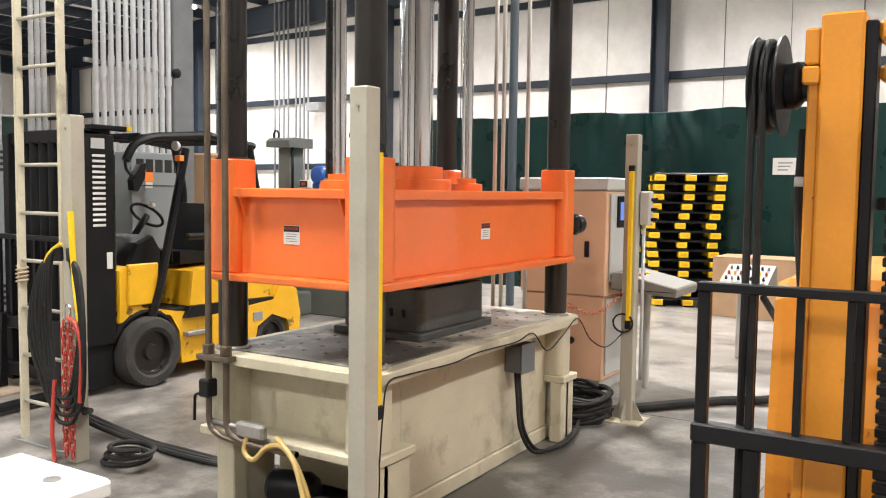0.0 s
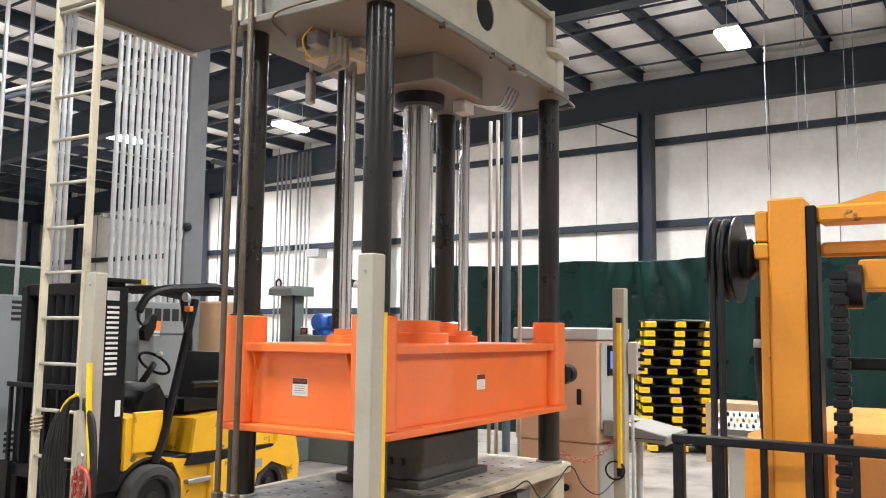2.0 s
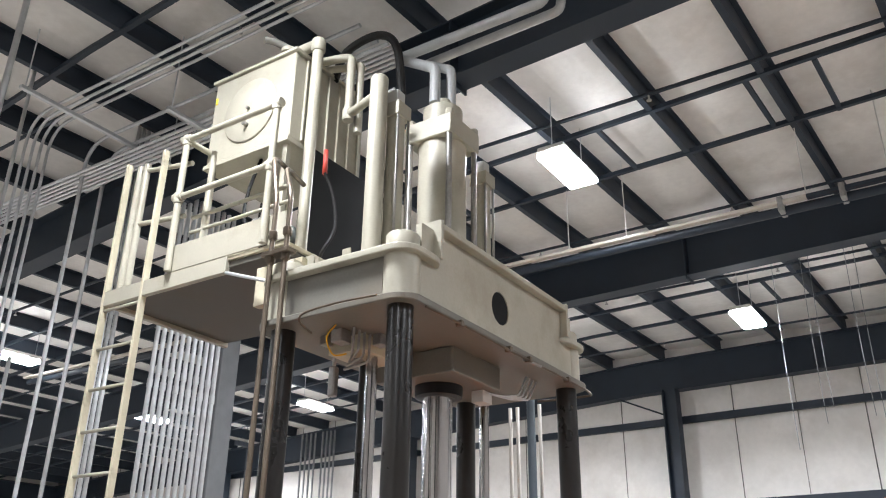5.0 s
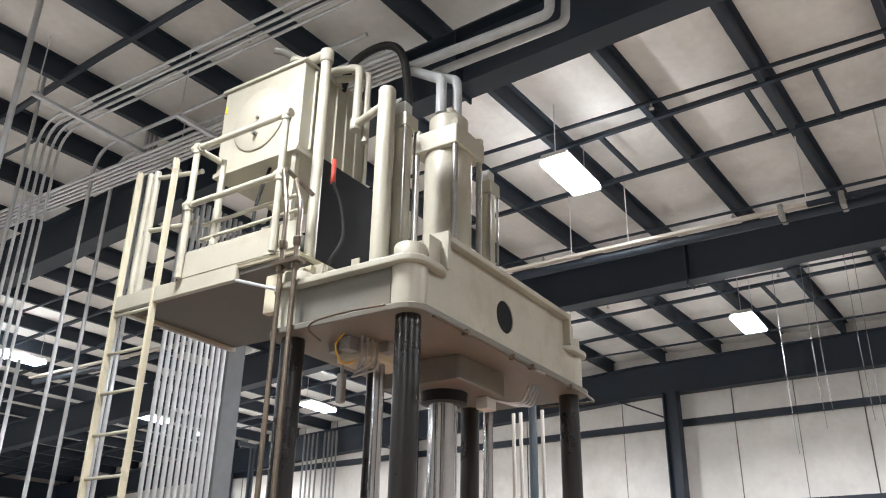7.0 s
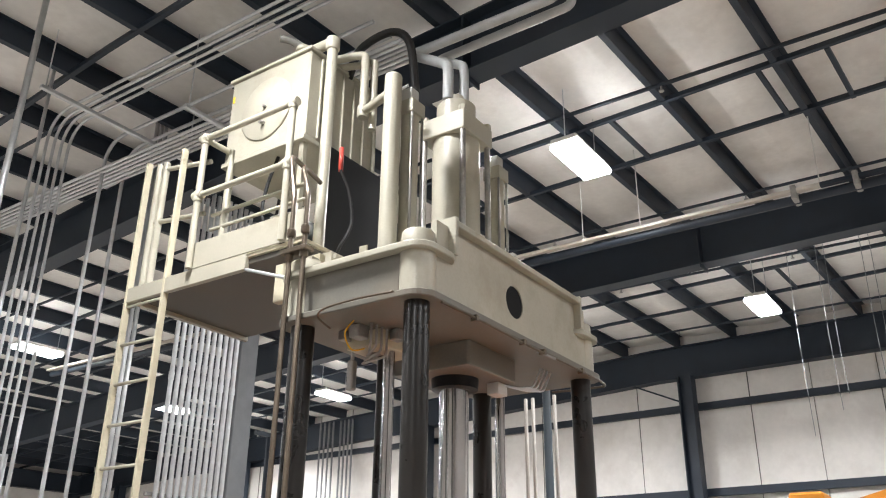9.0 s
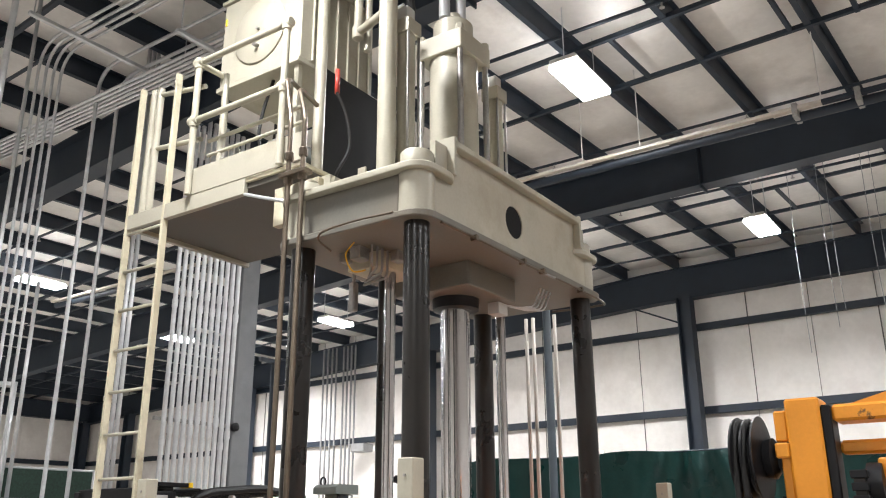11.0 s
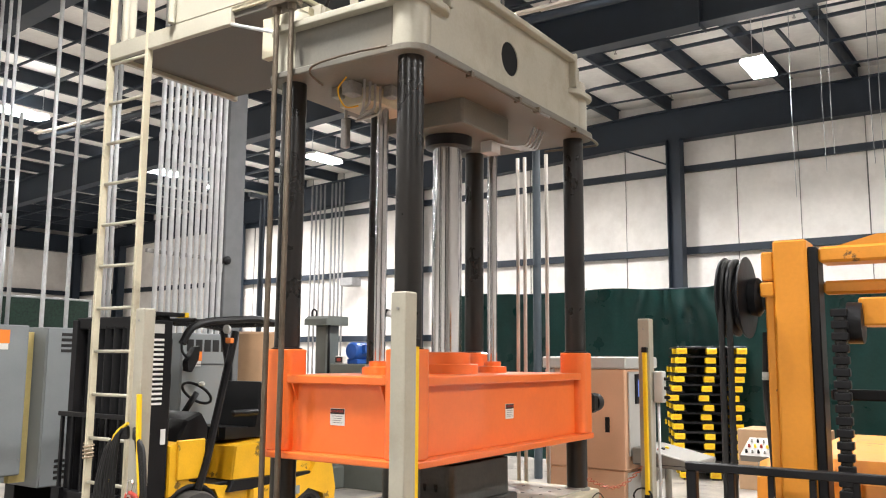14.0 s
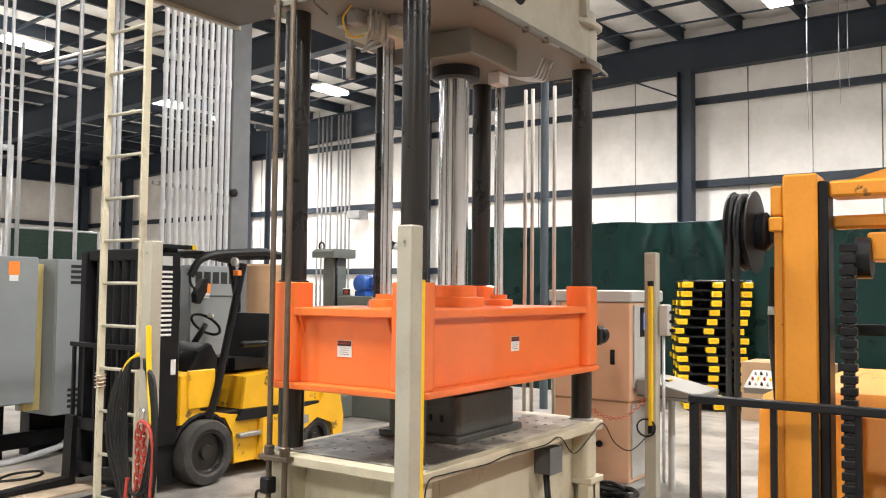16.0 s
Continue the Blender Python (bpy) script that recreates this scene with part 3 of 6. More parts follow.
for bx, by, bz, w in ((0.10, 0.50, 3.29, 0.10), (0.16, 0.66, 3.31, 0.07), (0.30, 0.36, 3.30, 0.08)):
    part("valve_block", box(bx, by, bz, bx + w, by + w * 0.8, 3.37, 0.006), STEEL, crown)
part("switch_arm", rod((1.18, -0.12, 3.36), (1.28, -0.20, 3.32), 0.010, 8), STEEL, crown)

# main cylinder and pull-back cylinders
cyl = part("main_cylinder", rod((CX, CY, 3.84), (CX, CY, 5.02), 0.178, 48), BEIGE, press, "beige main hydraulic cylinder")
part("cylinder_head", slab(outline(CX - 0.20, CY - 0.20, CX + 0.20, CY + 0.20, 0.01, 2), 5.02, 5.18), BEIGE, cyl)
part("cylinder_cap", lathe((CX, CY, 5.18), (0, 0, 1), [(0.15, 0), (0.15, 0.16), (0.13, 0.18), (0.06, 0.18), (0.06, 0.26), (0.02, 0.26)], 32), BEIGE, cyl)
part("cylinder_foot", slab(outline(CX - 0.24, CY - 0.24, CX + 0.24, CY + 0.24, 0.01, 2), 3.84, 3.95), BEIGE, cyl)
for sx in (-0.17, 0.17):
    for sy in (-0.17, 0.17):
        part("tie_rod", rod((CX + sx, CY + sy, 3.95), (CX + sx, CY + sy, 5.02), 0.022, 14), STEEL, cyl)
        part("tie_nut", rod((CX + sx, CY + sy, 5.18), (CX + sx, CY + sy, 5.22), 0.032, 6), BEIGE, cyl)
for sx in (-0.58, 0.58):
    px = CX + sx
    rc = part("return_cylinder", rod((px, CY, 3.84), (px, CY, 4.98), 0.062, 24), BEIGE, press, "slim beige return cylinder")
    part("cylinder_head", box(px - 0.075, CY - 0.075, 4.96, px + 0.075, CY + 0.075, 5.07), BEIGE, rc)
    part("port_block", box(px - 0.06, CY - 0.05, 5.07, px + 0.03, CY + 0.05, 5.17), PALEGREY, rc)
    part("cylinder_foot", box(px - 0.085, CY - 0.085, 3.84, px + 0.085, CY + 0.085, 3.93), BEIGE, rc)
    for ux in (-0.06, 0.06):
        for uy in (-0.06, 0.06):
            part("tie_rod", rod((px + ux, CY + uy, 3.93), (px + ux, CY + uy, 4.96), 0.010, 10), STEEL, rc)

# warning labels on the slide
def warning_label(m):
    sg = part("warning_label", join(bmesh.new(), box(-0.052, -0.055, 0.0, 0.052, 0.055, 0.002, 0.0005), m), WHITE, slide, "white and black warning label")
    part("label_band", join(bmesh.new(), box(-0.050, 0.018, 0.002, 0.050, 0.053, 0.003, 0), m), INK, sg)
    writing("label_word", "DANGER", 0.022, m @ Matrix.Translation((0, 0.036, 0.0035)), RED, sg)
    b = bmesh.new()
    for i in range(4):
        box(-0.036 + 0.004 * (i % 2), 0.004 - i * 0.014, 0.002, 0.036 - 0.005 * (i % 3), 0.0065 - i * 0.014, 0.003, 0, b)
    part("label_line", join(bmesh.new(), b, m), INK, sg)


K = Matrix.Diagonal((0.98, 0.82, 1, 1))
warning_label(Matrix(((0, 0, -1, -0.031), (-1, 0, 0, 0.44), (0, 1, 0, 1.425), (0, 0, 0, 1))) @ K)
warning_label(Matrix(((1, 0, 0, 1.03), (0, 0, -1, -0.031), (0, 1, 0, 1.425), (0, 0, 0, 1))) @ K)

# die on the bed
die = thing("press_die", (CX, CY, 0.838), "oily dark grey steel die block on the press bed", "die")
part("die_base", slab(outline(CX - 0.40, CY - 0.30, CX + 0.40, CY + 0.30, 0.02), 0.838, 0.88), DIE, die)
part("die_block", slab(outline(CX - 0.36, CY - 0.27, CX + 0.36, CY + 0.27, 0.06), 0.88, 1.112), DIE, die)
for i in range(5):
    part("socket", rod((CX - 0.364, CY - 0.16 + 0.08 * i, 1.0), (CX - 0.355, CY - 0.16 + 0.08 * i, 0.96), 0.012, 10), INK, die)
sw = part("slide_switch_box", box(LX + 0.10, -0.09, 1.36, LX + 0.20, 0.02, 1.50, 0.02), BLACK, press, "black switch box")
part("switch_cap", lathe((LX + 0.20, -0.035, 1.43), (1, 0, 0), [(0.062, 0), (0.066, 0.01), (0.066, 0.07), (0.05, 0.085), (0.01, 0.088)], 20), BLACK, sw)

# platform beside the crown
PX0, PX1, PY0, PY1 = 0.10, 1.34, 1.02, 2.86
plat = thing("platform", ((PX0 + PX1) / 2, (PY0 + PY1) / 2, 3.95), "beige steel maintenance platform beside the press crown", "platform")
part("deck", box(PX0, PY0, 4.03, PX1, PY1, 4.06), BEIGE_DIRTY, plat)
part("underside", box(PX0 + 0.02, PY0 + 0.02, 3.985, PX1 - 0.02, PY1 - 0.02, 4.03), SHADED_STAIN, plat, "brown-stained underside with shade put into its colour")
part("edge_beam", box(PX0 - 0.012, 1.55, 3.94, PX0 + 0.03, PY1, 4.06), BEIGE, plat)
part("edge_beam", box(PX0, PY1 - 0.03, 3.95, PX1, PY1 + 0.01, 4.06), BEIGE, plat)
part("kick_plate", box(PX0 - 0.014, PY0, 4.062, PX0 + 0.0, 2.16, 4.27, 0.003), BEIGE, plat)
part("support_bracket", box(0.14, 0.90, 3.66, 0.2, 1.3, 3.93), BEIGE_DIRTY, plat)
part("support_bracket", box(1.2, 0.90, 3.66, 1.26, 1.3, 3.93), BEIGE_DIRTY, plat)
part("stay_rod", rod((0.1, 1.55, 3.94), (0.02, 0.98, 3.72), 0.012, 8), GALV, plat)
RAILX = 0.06


def pipe_rail(pts, r=0.024, name="rail", mt=BEIGE):
    return part(name, tube(bent(pts, 0.05), r, 12), mt, plat)


for py in (1.19, 2.12):
    part("rail_post", rod((RAILX, py, 4.06), (RAILX, py, 5.15), 0.026, 14), BEIGE, plat)
    for rz in (4.65, 5.145):
        part("rail_fitting", lathe((RAILX, py - 0.045, rz), (0, 1, 0), [(0.034, 0), (0.036, 0.01), (0.036, 0.08), (0.034, 0.09)], 14), BEIGE, plat)
        part("rail_fitting", lathe((RAILX, py, rz - 0.05), (0, 0, 1), [(0.034, 0), (0.036, 0.01), (0.036, 0.07), (0.034, 0.08)], 14), BEIGE, plat)
pipe_rail([(RAILX, 1.19, 5.145), (RAILX, 2.12, 5.145)])
pipe_rail([(RAILX, 1.19, 4.65), (RAILX, 2.12, 4.65)])
pipe_rail([(RAILX + 0.12, 1.10, 4.52), (RAILX + 0.12, 2.08, 4.52)], 0.016)
pipe_rail([(RAILX + 0.12, 1.10, 4.40), (RAILX + 0.12, 2.08, 4.40)], 0.014)
part("rail_post", rod((RAILX + 0.13, 1.95, 4.06), (RAILX + 0.13, 1.95, 5.05), 0.022, 12), BEIGE, plat)
pipe_rail([(RAILX, 2.12, 5.14), (RAILX + 0.1, 2.12, 5.14), (PX1 - 0.05, 2.12, 5.14)])
# gate by the ladder
for py in (2.78, 2.70):
    part("gate_post", rod((0.16, py, 4.06), (0.16, py, 5.15), 0.028, 14), BEIGE, plat)
pipe_rail([(0.16, 2.74, 5.10), (0.16, 2.15, 5.0)], 0.02)
pipe_rail([(0.16, 2.74, 4.62), (0.16, 2.15, 4.55)], 0.02)

# oil tank on the platform
tank = thing("oil_tank", (0.75, 1.74, 4.06), "beige steel hydraulic oil tank with a round access cover", "tank")
TX0, TX1, TY0, TY1 = 0.30, 1.14, 1.30, 2.17
part("tank_body", box(TX0, TY0, 5.04, TX1, TY1, 5.80, 0.012), BEIGE, tank)
part("tank_lid", box(TX0 - 0.02, TY0 - 0.02, 5.80, TX1 + 0.02, TY1 + 0.02, 5.83, 0.004), BEIGE, tank)
part("tank_rim", box(TX0 - 0.016, TY0 - 0.01, 5.00, TX1 + 0.01, TY1 + 0.01, 5.04, 0.004), BEIGE, tank)
cov = part("access_cover", lathe((TX0, 1.735, 5.41), (-1, 0, 0), [(0.275, 0), (0.275, 0.012), (0.265, 0.018), (0.01, 0.018)], 48), BEIGE, tank)
part("cover_bolt", rod((TX0 - 0.018, 1.735, 5.42), (TX0 - 0.045, 1.735, 5.42), 0.013, 10), STEEL, cov)
part("drain_plug", rod((TX0 - 0.018, 1.735, 5.27), (TX0 - 0.06, 1.735, 5.27), 0.018, 10), STEEL, cov)
part("level_gauge", box(TX0 - 0.008, 2.125, 5.60, TX0, 2.145, 5.66, 0.002), SAFETY, tank)
part("filler", lathe((TX0 + 0.1, 1.48, 5.83), (0, 0, 1), [(0.05, 0), (0.05, 0.07), (0.065, 0.075), (0.065, 0.11), (0.03, 0.12)], 18), BEIGE, tank)
part("breather", tube(bent([(TX0 + 0.1, 1.48, 5.95), (TX0 + 0.0, 1.55, 5.99), (TX0 - 0.06, 1.60, 5.99)], 0.03), 0.03, 12), STEEL, tank)
part("breather", lathe((TX0 + 0.12, 1.36, 5.83), (0, 0, 1), [(0.035, 0), (0.035, 0.08), (0.01, 0.09)], 14), BEIGE, tank)
for lx in (TX0 + 0.02, TX1 - 0.06):
    for ly in (TY0 + 0.02, TY1 - 0.06):
        part("tank_leg", box(lx, ly, 4.06, lx + 0.045, ly + 0.045, 5.0, 0.003), BEIGE, tank)
for rz in range(6):
    part("side_rib", box(TX0 + 0.12 + rz * 0.13, TY0 - 0.022, 5.06, TX0 + 0.135 + rz * 0.13, TY0, 5.78, 0.002), BEIGE, tank)
# black sheet added to stand for the dark shade below the tank
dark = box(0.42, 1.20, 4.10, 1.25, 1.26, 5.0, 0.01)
part("motor_panel", dark, MATTBLACK, tank, "black sheet standing for the shade below the tank")
part("pump_motor", lathe((0.55, 1.7, 4.45), (1, 0, 0), [(0.02, 0), (0.13, 0.02), (0.15, 0.06), (0.15, 0.36), (0.12, 0.42), (0.02, 0.43)], 24), GREENGREY, tank)
part("pump_base", box(0.45, 1.45, 4.06, 1.1, 2.0, 4.30, 0.01), BEIGE_DIRTY, tank)
part("valve", box(0.22, 1.36, 4.28, 0.34, 1.50, 4.38, 0.01), PALEGREY, tank)
part("valve", lathe((0.28, 1.43, 4.38), (0, 0, 1), [(0.03, 0), (0.03, 0.05), (0.012, 0.06), (0.012, 0.16)], 12), PALEGREY, tank)
for hy, hz in ((1.66, 4.26),):
    part("suction_hose", tube(smooth_path([(0.4, hy, 5.0), (0.33, hy + 0.02, 4.7), (0.30, hy, 4.45), (0.36, hy - 0.08, hz), (0.5, hy - 0.1, hz + 0.05)]), 0.014, 8), RUBBER, tank)

# piping between tank, cylinders and valve
pp = thing("hydraulic_piping", (0.4, 1.15, 3.9), "beige painted hydraulic pipes joining the tank and cylinders", "pipes")
part("riser", tube(bent([(0.40, 1.17, 4.1), (0.40, 1.17, 5.88), (0.40, 1.36, 5.88)], 0.06), 0.042, 14), BEIGE, pp)
part("riser_fitting", lathe((0.40, 1.17, 5.80), (0, 0, 1), [(0.05, 0), (0.055, 0.01), (0.055, 0.10), (0.05, 0.11)], 16), BEIGE, pp)
part("return_pipe", tube(bent([(0.55, 1.4, 5.86), (0.62, 1.12, 5.86), (0.66, 1.05, 5.86), (0.66, 1.05, 5.33), (0.50, 0.6, 5.30)], 0.05), 0.034, 12), BEIGE, pp)
part("return_pipe", tube(bent([(0.62, 1.4, 5.84), (0.74, 1.1, 5.84), (0.74, 1.02, 5.84), (0.74, 1.02, 5.20)], 0.05), 0.03, 12), BEIGE, pp)
part("pipe_tee", lathe((0.66, 1.05, 5.28), (0, 0, 1), [(0.042, 0), (0.046, 0.01), (0.046, 0.09), (0.042, 0.1)], 14), BEIGE, pp)
part("stand_pipe", rod((0.30, 0.47, 3.84), (0.30, 0.47, 5.22), 0.062, 24), BEIGE, pp)
part("stand_pipe_cap", lathe((0.30, 0.47, 5.22), (0, 0, 1), [(0.062, 0), (0.055, 0.015), (0.01, 0.02)], 24), BEIGE, pp)
part("black_hose", tube(smooth_path([(0.75, 1.3, 5.80), (0.82, 1.25, 6.1), (0.9, 1.0, 6.22), (0.98, 0.86, 6.1), (1.0, 0.8, 5.6)]), 0.035, 10), RUBBER, pp, "black rubber hose")
part("air_line", tube(bent([(0.90, 0.95, 4.0), (0.90, 0.95, 5.6), (0.90, 0.8, 5.62)], 0.04), 0.012, 8), GALV, pp)
part("red_handle", rod((0.45, 1.05, 4.72), (0.46, 1.06, 4.92), 0.018, 10), RED, pp, "red valve handle")
part("black_cable", tube(smooth_path([(0.44, 1.04, 4.72), (0.5, 1.0, 4.55), (0.52, 0.98, 4.3), (0.45, 1.02, 4.1), (0.5, 1.08, 4.06)]), 0.012, 8), RUBBER, pp)
for k, (dy, zt) in enumerate(((0.0, 4.62), (-0.12, 4.50))):
    part("down_pipe", tube(bent([(0.20, 1.12 + dy, zt), (-0.05, 1.05 + dy, zt), (-0.16, 0.87 + dy, 4.2), (-0.16, 0.87 + dy, 0.44), (-0.155, 0.72 + dy, 0.41), (-0.155, 0.30, 0.41)], 0.08), 0.0165, 10), PIPE, pp, "brown weathered steel pipe")
    for fz in (3.92, 3.76, 0.82):
        part("pipe_union", lathe((-0.16, 0.87 + dy, fz), (0, 0, 1), [(0.024, 0), (0.029, 0.008), (0.029, 0.05), (0.024, 0.056)], 8), PIPE, pp)
part("pipe_clamp", box(-0.20, 0.70, 3.80, -0.12, 0.92, 3.83, 0.004), PIPE, pp)
part("pipe_clamp", box(-0.20, 0.70, 0.80, -0.12, 0.92, 0.825, 0.004), PIPE, pp)
vb = part("shutoff_valve", box(-0.20, 0.835, 0.61, -0.13, 0.905, 0.70, 0.008), BLACK, pp, "black shut-off valve")
part("valve_lever", tube(bent([(-0.2, 0.89, 0.63), (-0.2, 0.925, 0.62), (-0.2, 0.93, 0.49)], 0.02), 0.008, 6), BLACK, vb)
part("valve_body", box(-0.175, 0.50, 0.44, -0.125, 0.68, 0.515, 0.012), STEEL, pp)
part("valve_stem", rod((-0.15, 0.68, 0.48), (-0.15, 0.86, 0.485), 0.014, 10), STEEL, pp)
part("yellow_hose", tube(smooth_path([(-0.16, 0.60, 0.46), (-0.17, 0.62, 0.38), (-0.18, 0.55, 0.35), (-0.19, 0.45, 0.43), (-0.18, 0.36, 0.44), (-0.20, 0.25, 0.36), (-0.22, 0.16, 0.2), (-0.2, 0.2, 0.06), (-0.12, 0.35, 0.04)]), 0.013, 8), mat("tan_hose", (0.52, 0.36, 0.12), 0.5), pp, "tan rubber hose")
part("yellow_hose", tube(smooth_path([(-0.16, 0.42, 0.47), (-0.18, 0.36, 0.45), (-0.21, 0.26, 0.38), (-0.25, 0.17, 0.22), (-0.22, 0.22, 0.08), (-0.12, 0.4, 0.05)]), 0.013, 8), bpy.data.materials["tan_hose"], pp)
# under-crown fittings
part("limit_switch", box(0.35, 0.75, 3.05, 0.40, 0.80, 3.24, 0.008), STEEL, pp)
part("switch_stem", rod((0.375, 0.775, 3.24), (0.375, 0.775, 3.37), 0.012, 8), STEEL, pp)
part("small_line", tube(smooth_path([(0.05, 0.5, 3.37), (0.0, 0.52, 3.28), (0.02, 0.48, 3.18), (0.10, 0.45, 3.2)]), 0.005, 6), YELLOW, pp, "thin yellow hose")
for k in range(4):
    part("small_line", tube(bent([(0.12 + 0.05 * k, 0.42, 3.36), (0.12 + 0.05 * k, 0.42, 3.25 - 0.02 * k), (0.3, 0.58 + 0.02 * k, 3.24 - 0.02 * k), (0.45, 0.6, 3.28)], 0.03), 0.008, 6), STEEL, pp)
    part("small_line", tube(bent([(1.25, 0.22, 3.2), (1.42 + 0.03 * k, 0.16, 3.2), (1.52 + 0.05 * k, 0.1, 3.22), (1.6 + 0.05 * k, 0.08, 3.37)], 0.03), 0.006, 6), GALV, pp)

# guide pipes standing behind the press
for gx, gy in ((2.40, 0.65), (2.40, 0.585), (2.40, 0.39)):
    solo("standing_pipe", rod((gx, gy, 0.0), (gx, gy, 3.38), 0.015, 10), PALESTEEL, "slim pale steel pipe standing beside the press", "pipe", "standing pipes")

# access ladder
lad = thing("access_ladder", (0.1, 2.64, 0), "tall beige steel ladder up to the press platform", "ladder")
for ry in (2.42, 2.862):
    part("ladder_rail", box(0.085, ry - 0.014, 0.0, 0.135, ry + 0.014, 5.17, 0.003), BEIGE_DIRTY, lad)
k = 0
while 0.255 + 0.305 * k < 4.1:
    rz = 0.255 + 0.3045 * k
    part("rung", rod((0.11, 2.43, rz), (0.11, 2.85, rz), 0.0125, 10), BEIGE, lad)
    k += 1
part("foot_angle", box(0.05, 2.36, 0.0, 0.17, 2.92, 0.012, 0.003), STEEL, lad)
part("tied_cord", tube([(0.11 + 0.034 * math.cos(a), 2.862 + 0.034 * math.sin(a), 1.02 + 0.004 * a) for a in [i * 0.7 for i in range(40)]], 0.007, 6), mat("tan_cord", (0.35, 0.27, 0.18), 0.8), lad, "tan cord wound round the rail")

# light curtain posts
def guard_post(x, y, base, bar_dir):
    e = thing("light_curtain_post", (x, y, 0), "beige square steel light-curtain post standing on the floor", "post", "light curtain posts")
    part("post", slab(outline(x - 0.046, y - 0.046, x + 0.046, y + 0.046, 0.008, 3), 0.012 if base else 0.0, 2.06), BEIGE, e)
    if base:
        part("base_plate", box(x - 0.13, y - 0.13, 0, x + 0.13, y + 0.13, 0.014, 0.003), BEIGE_DIRTY, e)
        for a in range(4):
            r = Matrix.Translation((x, y, 0)) @ Matrix.Rotation(radians(90 * a), 4, "Z")
            part("gusset", join(bmesh.new(), ring_loft([[(0.046, s, 0.014), (0.125, s, 0.014), (0.046, s, 0.16)] for s in (-0.005, 0.005)]), r), BEIGE, e)
    if bar_dir:
        dx, dy = bar_dir
        bar = part("light_curtain", box(x + dx - 0.018, y + dy - 0.014, 0.74, x + dx + 0.018, y + dy + 0.014, 1.80, 0.003), SAFETY, e, "bright yellow light-curtain bar")
        part("bar_cap", box(x + dx - 0.02, y + dy - 0.02, 1.80, x + dx + 0.02, y + dy + 0.02, 1.84, 0.004), BLACK, bar)
        part("bar_cap", box(x + dx - 0.02, y + dy - 0.02, 0.68, x + dx + 0.02, y + dy + 0.02, 0.74, 0.004), BLACK, bar)
    part("bolt_head", rod((x - 0.046, y + 0.0, 1.98), (x - 0.052, y + 0.0, 1.98), 0.008, 6), STEEL, e)
    return e


guard_post(-0.315, -0.205, True, (0.068, -0.02))
pb = guard_post(2.755, -0.275, True, (-0.062, -0.012))
guard_post(0.015, 2.175, False, None)
part("junction_box", box(2.76, -0.40, 1.42, 2.84, -0.325, 1.66, 0.008), PALEGREY, pb, "pale grey junction box")
for k in range(3):
    part("cable_gland", rod((2.80, -0.40, 1.46 + 0.07 * k), (2.80, -0.44, 1.46 + 0.07 * k), 0.014, 8), BLACK, pb)
part("conduit", rod((2.80, -0.35, 0.3), (2.80, -0.35, 1.42), 0.012, 8), GALV, pb)
coil = bmesh.new()
tube([(2.69 + 0.01 * math.sin(i * 0.4), -0.25 + 0.075 * math.cos(i * 0.35), 0.72 + 0.065 * math.sin(i * 0.35)) for i in range(54)], 0.006, 6, coil)
part("coiled_cable", coil, RUBBER, pb, "black cable coiled on the post")

# red plastic chain and hoses hung on the post beside the ladder
hs = thing("hung_hoses", (-0.05, 2.12, 0.0), "black, red and yellow air hoses looped over a post", "hoses")
for k in range(7):
    w = 0.10 + 0.018 * k
    zt, zb = 1.28 - 0.01 * k, 0.42 - 0.05 * (k % 4)
    pts = [(-0.05, 2.175 + 0.03, zt), (-0.07, 2.175 + w, zt - 0.06), (-0.06 - 0.01 * k, 2.18 + w + 0.04, (zt + zb) / 2), (-0.07, 2.18 + w * 0.7, zb + 0.05), (-0.075, 2.175, zb - 0.02), (-0.075, 2.175 - w * 0.8, zb + 0.06), (-0.05 - 0.008 * k, 2.15 - w, (zt + zb) / 2), (-0.06, 2.175 - w * 0.7, zt - 0.08), (-0.05, 2.175 - 0.03, zt)]
    part("hose_loop", tube(smooth_path(pts), 0.013, 8), RUBBER, hs)
part("hose_loop", tube(smooth_path([(-0.06, 2.2, 1.31), (-0.07, 2.33, 1.2), (-0.07, 2.34, 0.9)]), 0.012, 8), SAFETY, hs, "yellow hose")
part("hose_loop", tube(smooth_path([(-0.06, 2.10, 1.5), (-0.055, 2.09, 1.2), (-0.06, 2.05, 0.95), (-0.04, 2.04, 0.7)]), 0.018, 8), SAFETY, hs)
part("hose_loop", tube(smooth_path([(-0.08, 2.12, 0.88), (-0.09, 2.03, 0.85), (-0.09, 1.98, 0.7), (-0.09, 2.0, 0.4)]), 0.013, 8), RED, hs, "red air hose")
part("hose_loop", tube(smooth_path([(-0.08, 2.25, 0.5), (-0.09, 2.27, 0.2), (-0.1, 2.24, 0.02), (-0.16, 2.2, 0.02)]), 0.013, 8), RED, hs)
chain = thing("plastic_chain", (-0.07, 2.14, 0.2), "red plastic safety chain hanging from a carabiner", "chain")
def link(c, ax, r=0.017, length=0.02, th=0.0045):
    pts = [(r * math.cos(a), 0, r * math.sin(a) + (length if math.sin(a) > 0 else -length)) for a in [i * math.pi / 6 for i in range(13)]]
    rot = Matrix.Rotation(radians(ax), 4, "Z")
    return [Vector(c) + rot @ Vector(p) for p in pts]
for col, dy in ((0, -0.015), (1, 0.045)):
    for k in range(17):
        part("link", tube(link((-0.062, 2.13 + dy + 0.006 * math.sin(k), 0.83 - 0.047 * k), 90 * (k % 2) + 30), 0.0055, 5), RED, chain)
